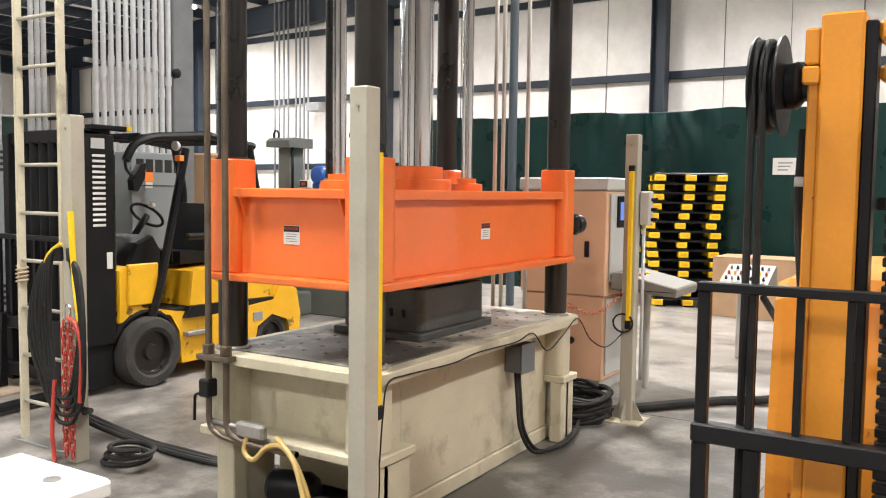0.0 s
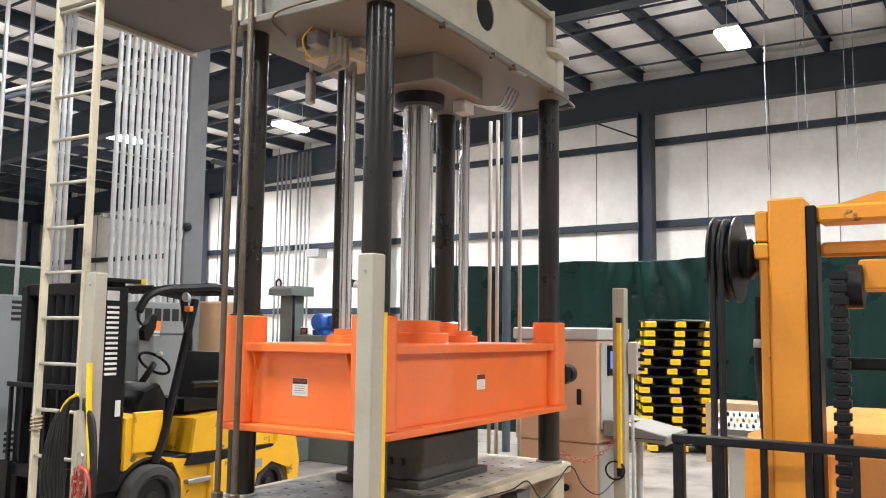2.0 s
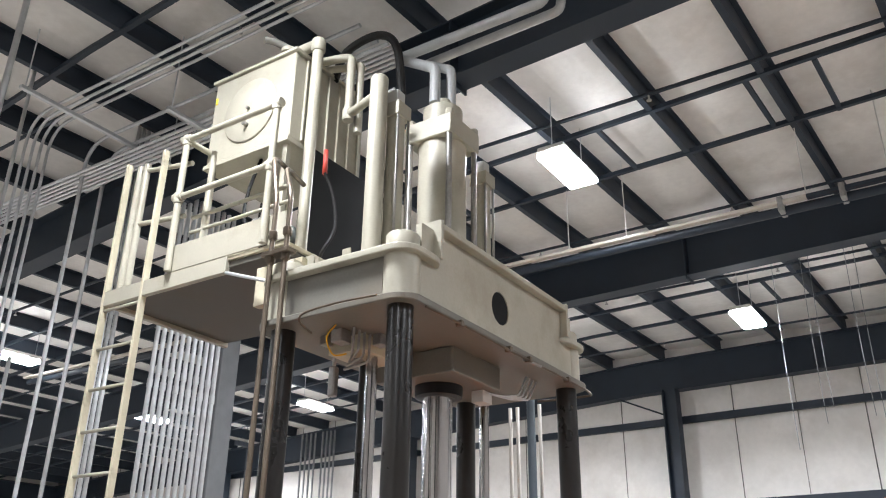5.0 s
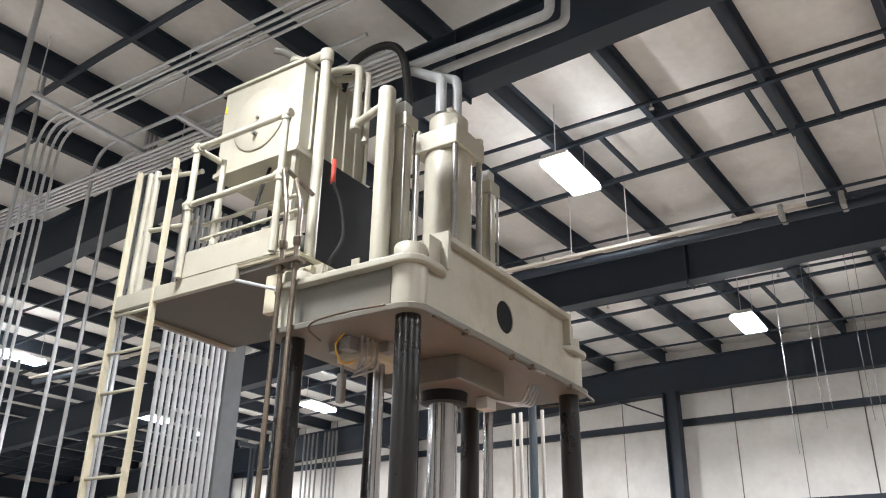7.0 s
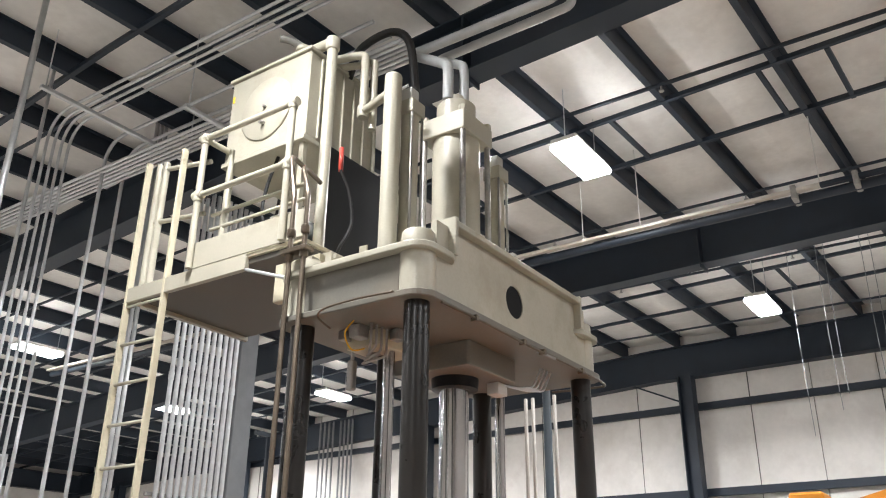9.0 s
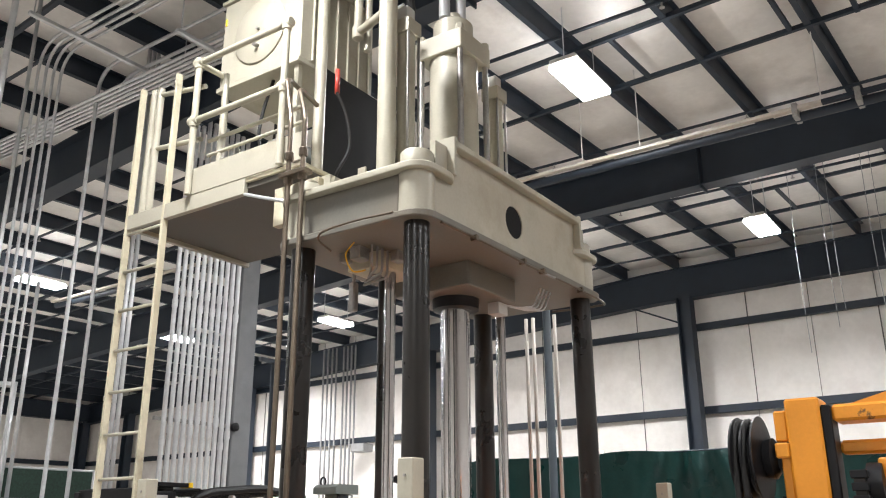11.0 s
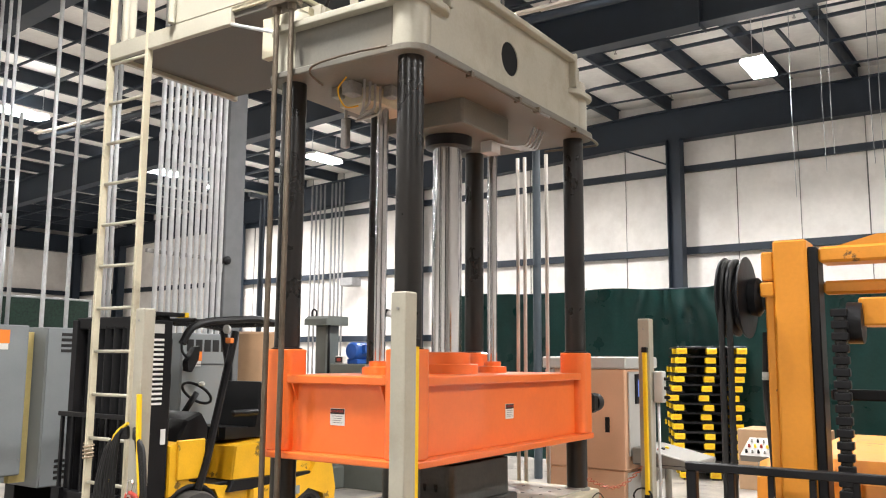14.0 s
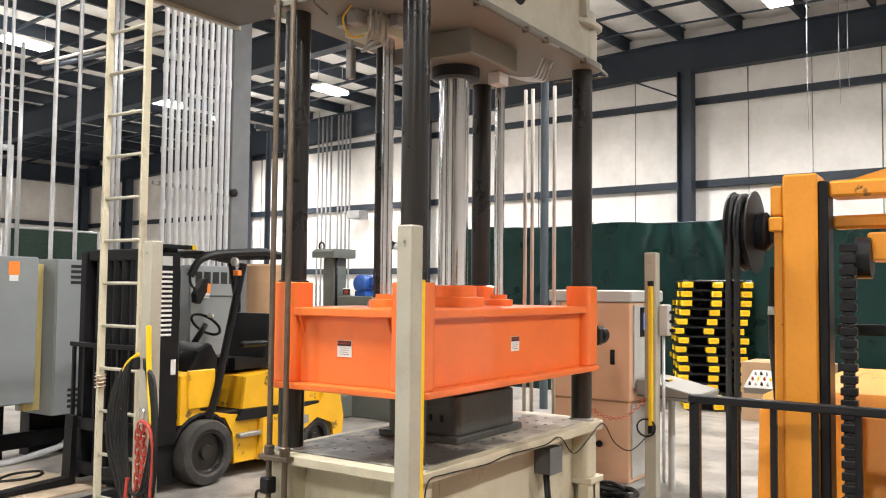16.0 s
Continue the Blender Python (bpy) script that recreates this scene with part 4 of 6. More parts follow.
part("carabiner", tube(link((-0.062, 2.145, 0.90), 90, 0.025, 0.03), 0.006, 6), CHROME, chain, "bright steel carabiner")

# ---- yellow counterbalance forklift behind the press ----
FY0, FY1 = 3.36, 4.46
fk = thing("forklift", (1.9, 3.9, 0), "yellow and black counterbalance forklift, mast upright, parked", "forklift")


def profile(pts, y0, y1, bev=0.02):
    """A body pressed from a side outline in x and z."""
    rings = []
    cx, cz = sum(p[0] for p in pts) / len(pts), sum(p[1] for p in pts) / len(pts)
    for y, d in ((y0, bev), (y0 + bev, 0), (y1 - bev, 0), (y1, bev)):
        rings.append([(p[0] + (cx - p[0]) * d, y, p[1] + (cz - p[1]) * d) for p in pts])
    bm = ring_loft(rings)
    for f in bm.faces:
        f.smooth = False
    return bm


part("chassis", profile([(1.28, 0.55), (1.28, 0.98), (1.42, 1.0), (1.50, 0.66), (1.90, 0.58), (2.25, 0.55), (2.25, 0.12), (1.92, 0.12), (1.90, 0.40), (1.80, 0.56), (1.55, 0.62)], FY0 + 0.08, FY1 - 0.08), YELLOW, fk, "scuffed yellow chassis")
part("battery_cover", profile([(1.98, 0.62), (2.02, 0.92), (2.75, 0.96), (3.02, 0.86), (3.06, 0.60)], FY0 + 0.06, FY1 - 0.06), YELLOW, fk, "yellow engine hood")
part("black_band", profile([(1.92, 0.52), (1.98, 0.62), (3.08, 0.60), (3.10, 0.50)], FY0 + 0.03, FY1 - 0.03), BLACK, fk)
part("counterweight", profile([(2.2, 0.12), (2.2, 0.52), (3.0, 0.58), (3.10, 0.74), (3.34, 0.66), (3.40, 0.40), (3.38, 0.20), (3.26, 0.14), (3.20, 0.36), (2.98, 0.44), (2.78, 0.34), (2.72, 0.12)], FY0 + 0.02, FY1 - 0.02, 0.03), YELLOW, fk, "scratched yellow counterweight")
part("step_plate", box(1.93, FY0 + 0.02, 0.36, 2.2, FY0 + 0.2, 0.40, 0.006), STEEL, fk)
part("floor_plate", box(1.45, FY0 + 0.1, 0.58, 2.0, FY1 - 0.1, 0.61, 0.005), BLACK, fk)


def wheel(x, y0, y1, r):
    c = (x, y0, r)
    ty = part("tyre", lathe(c, (0, 1, 0), [(r * 0.62, 0.02), (r * 0.72, 0.0), (r * 0.94, 0.004), (r, 0.03), (r, y1 - y0 - 0.03), (r * 0.94, y1 - y0), (r * 0.6, y1 - y0)], 40, cap=False), TYRE, fk)
    part("rim", lathe((x, y0 + 0.03, r), (0, 1, 0), [(0.01, 0.0), (r * 0.20, 0.0), (r * 0.23, 0.02), (r * 0.26, 0.06), (r * 0.46, 0.075), (r * 0.56, 0.03), (r * 0.60, -0.012), (r * 0.65, -0.016), (r * 0.66, 0.03)], 30), OILED, ty)
    for k in range(6):
        a = k * math.pi / 3
        part("wheel_nut", rod((x + r * 0.36 * math.cos(a), y0 + 0.075, r + r * 0.36 * math.sin(a)), (x + r * 0.36 * math.cos(a), y0 + 0.11, r + r * 0.34 * math.sin(a)), 0.012, 6), STEEL, ty)


wheel(1.54, FY0 - 0.02, FY0 + 0.20, 0.29)
wheel(1.54, FY1 - 0.20, FY1 + 0.02, 0.29)
wheel(3.0, FY0 + 0.04, FY0 + 0.22, 0.22)
wheel(3.0, FY1 - 0.22, FY1 - 0.04, 0.22)
part("fender", tube([(1.54 + 0.33 * math.cos(a), FY0 + 0.10, 0.29 + 0.33 * math.sin(a)) for a in [math.pi * (0.05 + 0.1 * i) for i in range(9)]], 0.03, 8), BLACK, fk)
# cab
part("dash_cowl", profile([(1.46, 0.95), (1.58, 1.18), (1.74, 1.24), (1.82, 1.12), (1.80, 0.62), (1.48, 0.62)], FY0 + 0.22, FY1 - 0.22, 0.05), BLACK, fk, "black dashboard cowl")
part("side_panel", box(1.36, FY0 + 0.06, 0.68, 1.66, FY0 + 0.10, 1.02, 0.008), YELLOW, fk)
part("steering_wheel", tube([(1.92 + 0.10 * math.cos(a), 3.88 + 0.17 * math.sin(a), 1.40 - 0.10 * math.cos(a)) for a in [i * math.pi / 12 for i in range(25)]], 0.014, 8), BLACK, fk)
part("steering_column", rod((1.78, 3.88, 1.22), (1.92, 3.88, 1.40), 0.03, 10), BLACK, fk)
part("steering_knob", lathe((1.86, 3.74, 1.47), (0, 0, 1), [(0.01, 0), (0.03, 0.01), (0.03, 0.03), (0.01, 0.045)], 12), WHITE, fk)
part("seat", profile([(2.05, 0.96), (2.05, 1.08), (2.45, 1.06), (2.52, 1.50), (2.64, 1.50), (2.60, 0.96)], 3.62, 4.2, 0.04), BLACK, fk, "black vinyl seat")
part("lever", rod((1.95, 3.60, 1.0), (1.92, 3.58, 1.35), 0.012, 8), BLACK, fk)
part("armrest", box(2.1, 3.56, 1.18, 2.45, 3.62, 1.24, 0.02), BLACK, fk)
for py in (FY0 + 0.05, FY1 - 0.05):
    part("front_pillar", tube(bent([(1.58, py, 0.58), (1.66, py, 0.80), (1.95, py, 1.98)], 0.1), 0.036, 8), BLACK, fk)
    part("rear_pillar", tube(bent([(2.74, py, 0.92), (2.80, py, 1.60), (2.70, py, 2.03)], 0.1), 0.04, 8), BLACK, fk)
    part("guard_side_rail", tube(bent([(1.34, py, 1.86), (1.42, py, 2.0), (1.60, py, 2.06), (2.2, py, 2.11), (2.76, py, 2.04)], 0.08), 0.036, 8), BLACK, fk)
for k in range(9):
    part("guard_bar", box(1.46 + 0.145 * k, FY0 + 0.05, 2.05, 1.49 + 0.145 * k, FY1 - 0.05, 2.085, 0.005), BLACK, fk)
for py in (FY0 + 0.02, FY1 - 0.10):
    part("headlight", lathe((1.86, py + 0.04, 2.0), (-1, 0, 0), [(0.03, -0.02), (0.042, 0.0), (0.042, 0.02), (0.036, 0.024), (0.01, 0.026)], 18), PALEGREY, fk, "round white headlight")
    part("indicator", box(1.86, py + 0.0, 1.87, 1.91, py + 0.07, 1.92, 0.006), TAG, fk)
mr = part("mirror", profile([(1.36, 1.62), (1.35, 1.70), (1.43, 1.83), (1.48, 1.84), (1.47, 1.72), (1.40, 1.61)], FY0 - 0.02, FY0 + 0.05, 0.02), BLACK, fk, "black rear-view mirror")
part("mirror_arm", tube(bent([(1.40, FY0 + 0.02, 1.72), (1.33, FY0 + 0.04, 1.78), (1.33, FY0 + 0.05, 1.90)], 0.04), 0.012, 6), BLACK, mr)
# mast
for py in (FY0 + 0.10, FY1 - 0.22):
    part("mast_channel", box(1.0, py, 0.06, 1.24, py + 0.10, 2.09, 0.006), BLACK, fk)
    part("inner_channel", box(0.90, py + 0.05, 0.06, 1.0, py + 0.13, 2.06, 0.006), BLACK, fk)
    part("lift_cylinder", rod((1.28, py + 0.05, 0.2), (1.28, py + 0.05, 1.9), 0.028, 12), OILED, fk)
    part("tilt_cylinder", rod((1.25, py + 0.04, 0.62), (1.42, py + 0.04, 0.66), 0.035, 12), BLACK, fk)
    part("fork", profile([(-0.10, 0.03), (-0.10, 0.045), (0.78, 0.085), (0.80, 0.62), (0.84, 0.62), (0.84, 0.03)], py + 0.02, py + 0.14, 0.005), BLACK, fk, "black steel fork lying on the floor")
part("mast_crosshead", box(0.92, FY0 + 0.10, 1.98, 1.14, FY1 - 0.12, 2.08, 0.008), BLACK, fk)
for k in range(5):
    part("mast_rod", rod((0.96, FY0 + 0.30 + 0.12 * k, 0.1), (0.96, FY0 + 0.30 + 0.12 * k, 2.0), 0.042, 12), MATTBLACK, fk)
part("mast_crosshead", box(1.04, FY0 + 0.2, 1.1, 1.12, FY1 - 0.3, 1.2, 0.008), BLACK, fk)
part("mast_panel", box(0.98, FY0 + 0.075, 0.4, 1.25, FY0 + 0.098, 2.05, 0.004), BLACK, fk, "black mast side with rows of white bars")
for k in range(7):
    lz = 1.335 + 0.083 * k
    part("letter_bar", box(1.05, FY0 + 0.068, lz, 1.165, FY0 + 0.074, lz + 0.02, 0.002), WHITE, fk)
    part("letter_bar", box(1.05, FY0 + 0.068, lz + 0.042, 1.165, FY0 + 0.074, lz + 0.062, 0.002), WHITE, fk)
part("label_plate", box(1.04, FY0 + 0.068, 1.94, 1.16, FY0 + 0.074, 2.02, 0.001), PALEGREY, fk)
part("label_plate", box(1.17, FY0 + 0.068, 1.0, 1.22, FY0 + 0.074, 1.13, 0.001), WHITE, fk)
part("mast_arm", box(1.05, FY0 + 0.06, 2.09, 1.40, FY0 + 0.16, 2.125, 0.006), BLACK, fk)
part("arm_tip", box(1.36, FY0 + 0.055, 2.086, 1.405, FY0 + 0.165, 2.129, 0.004), SAFETY, fk, "yellow end mark")
part("carriage_bar", box(0.84, FY0 + 0.02, 0.50, 0.90, FY1 - 0.02, 0.60, 0.008), BLACK, fk)
part("carriage_bar", box(0.84, FY0 + 0.02, 0.12, 0.90, FY1 - 0.02, 0.22, 0.008), BLACK, fk)
for k in range(7):
    part("backrest_bar", box(0.85, FY0 + 0.04 + 0.16 * k, 0.6, 0.88, FY0 + 0.07 + 0.16 * k, 1.22, 0.004), BLACK, fk)
part("backrest_bar", box(0.85, FY0 + 0.04, 1.22, 0.88, FY1 - 0.03, 1.26, 0.004), BLACK, fk)
for k in range(3):
    part("mast_hose", tube(smooth_path([(1.13, FY0 + 0.3 + 0.05 * k, 0.4), (1.15, FY0 + 0.3 + 0.05 * k, 1.2), (1.13, FY0 + 0.3 + 0.05 * k, 2.0)]), 0.014, 6), RUBBER, fk)
part("decal", box(2.52, FY0 + 0.022, 0.53, 2.66, FY0 + 0.028, 0.59, 0.001), WHITE, fk)
part("decal", box(2.72, FY0 + 0.012, 0.40, 2.84, FY0 + 0.019, 0.48, 0.001), GREY, fk)

# ---- grey electrical cabinets ----
def louvre(parent, x0, x1, z0, n, yf, mt=INK):
    for k in range(n):
        part("louvre", box(x0, yf - 0.006, z0 + 0.055 * k, (x0 + x1) / 2 - 0.01, yf - 0.001, z0 + 0.03 + 0.055 * k, 0.002), mt, parent)
        part("louvre", box((x0 + x1) / 2 + 0.01, yf - 0.006, z0 + 0.055 * k, x1, yf - 0.001, z0 + 0.03 + 0.055 * k, 0.002), mt, parent)


def cabinet(x0, x1, y0, y1, z0, z1, tag, vents, label="grey enamelled electrical cabinet with an orange tag"):
    e = thing("electrical_cabinet", ((x0 + x1) / 2, (y0 + y1) / 2, 0), label, "cabinet", "electrical cabinets")
    part("cabinet_body", box(x0, y0 + 0.02, z0, x1, y1, z1, 0.008), GREY, e)
    part("front_panel", box(x0 + 0.008, y0, z0 + 0.01, x1 - 0.008, y0 + 0.018, z1 - 0.01, 0.004), GREY, e)
    part("plinth", box(x0 + 0.04, y0 + (0.06 if z0 < 0.2 else 0.48), 0.0, x1 - 0.04, y1 - 0.04, z0, 0.006), BLACK, e)
    if tag:
        part("tag", box(tag[0], y0 - 0.004, tag[1], tag[0] + 0.11, y0 - 0.001, tag[1] + 0.13, 0.001), TAG, e, "orange warning tag")
        part("tag", box(tag[0] + 0.01, y0 - 0.004, tag[1] - 0.06, tag[0] + 0.10, y0 - 0.001, tag[1] - 0.002, 0.001), WHITE, e, "white paper tag")
    for vx0, vx1, vz, n in vents:
        louvre(e, vx0, vx1, vz, n, y0)
    for bz in (z0 + 0.15, (z0 + z1) / 2, z1 - 0.12):
        part("screw", rod((x1 - 0.03, y0, bz), (x1 - 0.03, y0 - 0.006, bz), 0.008, 6), STEEL, e)
    return e


cabinet(0.30, 1.11, 5.40, 6.1, 0.60, 2.04, (0.80, 1.86), [])
cabinet(1.30, 2.05, 5.40, 6.1, 0.45, 2.03, (1.66, 1.66), [(1.45, 1.93, 1.78, 4), (1.45, 1.93, 0.52, 4)])
solo("yellow_wall_panel", box(1.12, 5.62, 0.5, 1.29, 5.70, 1.98, 0.004), mat("pale_yellow_board", (0.62, 0.50, 0.20), 0.6), "pale yellow board between grey cabinets", "board")
c3 = cabinet(2.44, 3.12, 4.75, 5.5, 0.1, 2.0, (2.60, 1.70), [])
for k in range(5):
    part("grille", box(2.50 + 0.118 * k, 4.744, 1.80, 2.59 + 0.118 * k, 4.749, 1.93, 0.002), INK, c3)
part("panel_joint", box(2.45, 4.744, 1.66, 3.11, 4.749, 1.668, 0), INK, c3)
cabinet(2.45, 3.4, 6.2, 7.0, 0.1, 2.05, None, [], "tall grey enamelled electrical cabinet")
solo("cabinet_stand", box(0.2, 5.80, 0.10, 2.1, 5.87, 0.26, 0.01), BLACK, "black steel skid under the electrical cabinets", "skid")
for k in range(2):
    solo("skid_leg", box(0.14 + 1.84 * k, 5.72, 0.0, 0.24 + 1.84 * k, 5.79, 0.28, 0.01), BLACK, "black steel skid leg on the floor", "skid")
solo("floor_conduit", tube(bent([(-0.9, 5.25, 0.032), (1.1, 5.6, 0.032), (1.62, 5.66, 0.10), (1.75, 5.66, 0.47)], 0.12), 0.03, 10), GALV, "bent galvanised conduit along the floor", "conduit")
solo("floor_conduit", tube(bent([(0.2, 5.28, 0.03), (0.42, 5.28, 0.25), (0.46, 5.30, 0.62)], 0.1), 0.035, 10), GALV, "bent galvanised conduit up into a cabinet", "conduit")
solo("floor_cable", tube(smooth_path([(0.25, 5.0, 0.029), (0.6, 4.78, 0.029), (0.85, 4.82, 0.029), (0.92, 4.98, 0.029), (0.7, 5.04, 0.029), (0.4, 4.86, 0.029), (0.0, 4.72, 0.029), (-0.8, 4.6, 0.029)]), 0.012, 6), RUBBER, "black cable lying in loops on the floor", "cable")

# ---- conduits by the building column ----
struct("building_column", box(3.20, 5.0, 0, 3.48, 5.26, 6.4, 0.01), mat("column_paint", (0.14, 0.147, 0.152), 0.45), "blue-grey steel box column", "column")
for k in range(11):
    cx = 2.24 + 0.089 * k
    c = solo("conduit", rod((cx, 5.0, 1.97), (cx, 5.0, 6.5), 0.026, 12), GALV, "vertical galvanised conduit in a row by the column", "conduit", "row of conduits")
    for cz in (2.6 + 0.13 * (k % 3), 4.1 + 0.17 * (k % 2)):
        part("coupling", rod((cx, 5.0, cz), (cx, 5.0, cz + 0.09), 0.033, 12), GALV, c)
for sz in (2.88, 4.9):
    solo("strut_channel", box(2.15, 5.035, sz - 0.02, 3.22, 5.075, sz + 0.02, 0.003), STEEL, "steel strut channel holding conduits", "strut")
solo("conduit_clamp", lathe((3.21, 4.99, 2.87), (0, -1, 0), [(0.05, 0), (0.05, 0.04), (0.02, 0.05)], 12), BLACK, "dark clamp on the strut end", "clamp")


def riser(x, y, z0, z1, r=0.022, run=None, label="galvanised conduit rising to the roof"):
    pts = [(x, y, z0), (x, y, z1)] + ([run] if run else [])
    return solo("conduit_riser", tube(bent(pts, 0.35, 8), r, 10), GALV, label, "conduit", "conduit risers")


for k in range(4):
    riser(0.62 + 0.085 * k, 5.6, 2.0, 6.85, 0.017, (0.62 + 0.085 * k, 0.2 + 0.05 * k, 6.85))
riser(0.98, 5.6, 2.03, 4.2, 0.02)
for k in range(2):
    riser(1.37 + 0.27 * k, 5.65, 2.0, 6.9, 0.022, (1.37 + 0.27 * k, 1.6, 6.9))
for k in range(3):
    riser(1.76 + 0.065 * k, 5.3, 0.0, ROOF + 0.01, 0.024)
riser(0.35, 5.25, 0.4, ROOF + 0.01, 0.02)
riser(-0.35, 4.3, 2.9, ROOF + 0.01, 0.03)
riser(0.36, 5.8, 2.03, 3.1, 0.03, (1.0, 5.8, 3.15))
riser(1.0, 5.8, 2.03, 3.18, 0.028)
for k in range(6):
    solo("ceiling_conduit", rod((1.30 + 0.06 * k, 1.2, 6.48), (1.30 + 0.06 * k, 10.5, 6.48), 0.019, 8), GALV, "galvanised conduit running under the roof", "conduit", "ceiling conduits")
solo("strut_channel", box(0.0, 4.72, 6.56, 1.9, 4.77, 6.60, 0.003), GALV, "galvanised strut channel across the conduits", "strut")
for hx in (0.95, 2.05):
    solo("strut_hanger", rod((hx, 3.625, 6.44), (hx, 3.625, ROOF + 0.01), 0.008, 6), GALV, "thin galvanised hanger rod", "hanger")
for hx in (0.05, 1.85):
    solo("strut_hanger", rod((hx, 4.745, 6.58), (hx, 4.745, ROOF + 0.01), 0.008, 6), GALV, "thin galvanised hanger rod", "hanger")
solo("strut_channel", box(0.9, 3.6, 6.42, 2.1, 3.65, 6.46, 0.003), GALV, "galvanised strut channel across the conduits", "strut")
gp = thing("gantry_post", (7.66, 9.0, 0), "slim dark steel post with a short arm on top", "post")
part("post", rod((7.66, 9.0, 0.0), (7.66, 9.0, 4.72), 0.055, 12), NAVY, gp)
part("arm", box(7.3, 8.96, 4.72, 7.72, 9.04, 4.80, 0.006), NAVY, gp)
part("base_plate", box(7.54, 8.88, 0.0, 7.78, 9.12, 0.015, 0.003), NAVY, gp)
# roof pipes
hr = thing("hung_channel", (5.73, 0.0, 6.2), "long pale channel with a dark tube, hung below the roof", "channel")
part("pale_channel", box(5.66, -1.35, 6.185, 5.74, 13.5, 6.225, 0.004), PALESTEEL, hr)
part("dark_channel", box(5.66, -9.0, 6.18, 5.74, -1.35, 6.225, 0.004), NAVY, hr, "dark end section")
part("dark_tube", rod((5.80, -9.0, 6.14), (5.80, 13.5, 6.14), 0.055, 12), NAVY, hr, "dark steel tube")
for hy in (-1.1, -1.75, -4.5):
    part("clamp", box(5.64, hy, 6.09, 5.88, hy + 0.06, 6.26, 0.006), STEEL, hr)
for hy in (1.55, 0.77, -1.35, -2.2, -5.0, 4.2, 7.4, 11.0):
    solo("channel_hanger", rod((5.70, hy, 6.22), (5.70, hy, ROOF - drop(hy) + 0.01), 0.007, 6), WHITE, "thin pale hanger rod", "hanger")
for sx, sz, sr in ((4.08, 7.05, 0.024), (7.2, 7.05, 0.022), (9.7, 7.05, 0.024), (12.6, 7.05, 0.022), (0.9, 7.05, 0.022)):
    sp = solo("sprinkler_pipe", tube([(sx, -9, sz), (sx, BREAK, sz), (sx, 21, sz - drop(21))], sr, 8), NAVY, "dark sprinkler pipe under the roof", "pipe", "sprinkler pipes")
    for k in range(9):
        part("sprinkler_head", lathe((sx, -6 + 2.9 * k, sz - 0.02 - drop(-6 + 2.9 * k)), (0, 0, -1), [(0.012, 0), (0.012, 0.05), (0.03, 0.055), (0.03, 0.065)], 8), STEEL, sp)
og = thing("overhead_duct", (1.1, 0.5, 5.36), "grey insulated pipes rising from the cylinder head", "pipes")
GREYPIPE = mat("grey_pipe_paint", (0.42, 0.43, 0.43), 0.4)
part("pipe", tube(bent([(CX - 0.07, CY + 0.03, 5.40), (CX - 0.07, CY + 0.03, 5.72), (1.23, 1.03, 6.2), (1.24, -0.36, 6.2), (1.24, -0.4, 6.9)], 0.07), 0.042, 14), GREYPIPE, og)
part("pipe", tube(bent([(CX + 0.05, CY - 0.04, 5.40), (CX + 0.05, CY - 0.04, 5.75), (1.42, 0.87, 6.2), (1.40, -0.42, 6.2), (1.40, -0.46, 6.9)], 0.07), 0.038, 14), GREYPIPE, og)
for k, (hx, hy) in enumerate(((9.8, -0.1), (9.4, -0.6), (9.5, -0.7), (9.9, -1.3), (9.2, -1.25), (9.6, -1.9))):
    solo("hanging_cable", tube(smooth_path([(hx, hy, ROOF + 0.01), (hx + 0.01, hy + 0.02, 5.6), (hx - 0.01, hy, 4.2 + 0.25 * (k % 3))]), 0.0045, 6), GREY, "thin pale cable hanging from the roof", "cable", "hanging cables")
# conduits on the far wall
CONDUIT = mat("dull_conduit", (0.30, 0.30, 0.30), 0.5, 0.2)
for k in range(8):
    cy = 12.5 + (0.14 * k if k < 4 else 0.16 * k + 0.05)
    solo("wall_conduit", rod((WX + 0.25, cy, 1.2), (WX + 0.25, cy, 6.6), 0.026, 8), CONDUIT, "galvanised conduit up the far wall", "conduit", "wall conduits")
solo("wall_heater", box(WX - 0.1, 11.85, 3.66, WX + 0.3, 12.3, 3.88, 0.02), CONDUIT, "pale grey unit heater on the wall", "heater")
solo("pipe_column", rod((7.85, 3.29, 0), (7.85, 3.29, 6.42), 0.062, 16), mat("dark_column_paint", (0.05, 0.065, 0.08), 0.45), "blue-grey round pipe column", "column")
# cable tails behind the oil tank and netting behind the cabinets
for k in range(4):
    solo("flexible_conduit", tube(smooth_path([(1.30 + 0.06 * k, 2.9 + 0.05 * k, 6.48), (1.28 + 0.06 * k, 2.55 + 0.05 * k, 6.40), (1.25 + 0.05 * k, 2.42 + 0.06 * k, 6.0), (1.2 + 0.04 * k, 2.40 + 0.06 * k, 5.2), (1.15 + 0.04 * k, 2.42 + 0.07 * k, 4.05)]), 0.024, 8), RUBBER, "black flexible conduit dropping behind the tank", "conduit", "flexible conduits")
nt_ = thing("netting_panel", (1.9, 6.7, 0), "dark green netting panel standing behind the cabinets", "panel")
part("netting", box(1.45, 6.68, 0.6, 2.6, 6.70, 2.40, 0.004), mat("green_netting", (0.018, 0.045, 0.03), 0.7, 0, 0.4, 40, 0.2), nt_)
for px in (1.43, 2.60):
    part("post", rod((px, 6.69, 0.0), (px, 6.69, 2.42), 0.02, 8), GALV, nt_)
part("top_bar", rod((1.43, 6.69, 2.41), (2.60, 6.69, 2.41), 0.015, 8), GALV, nt_)
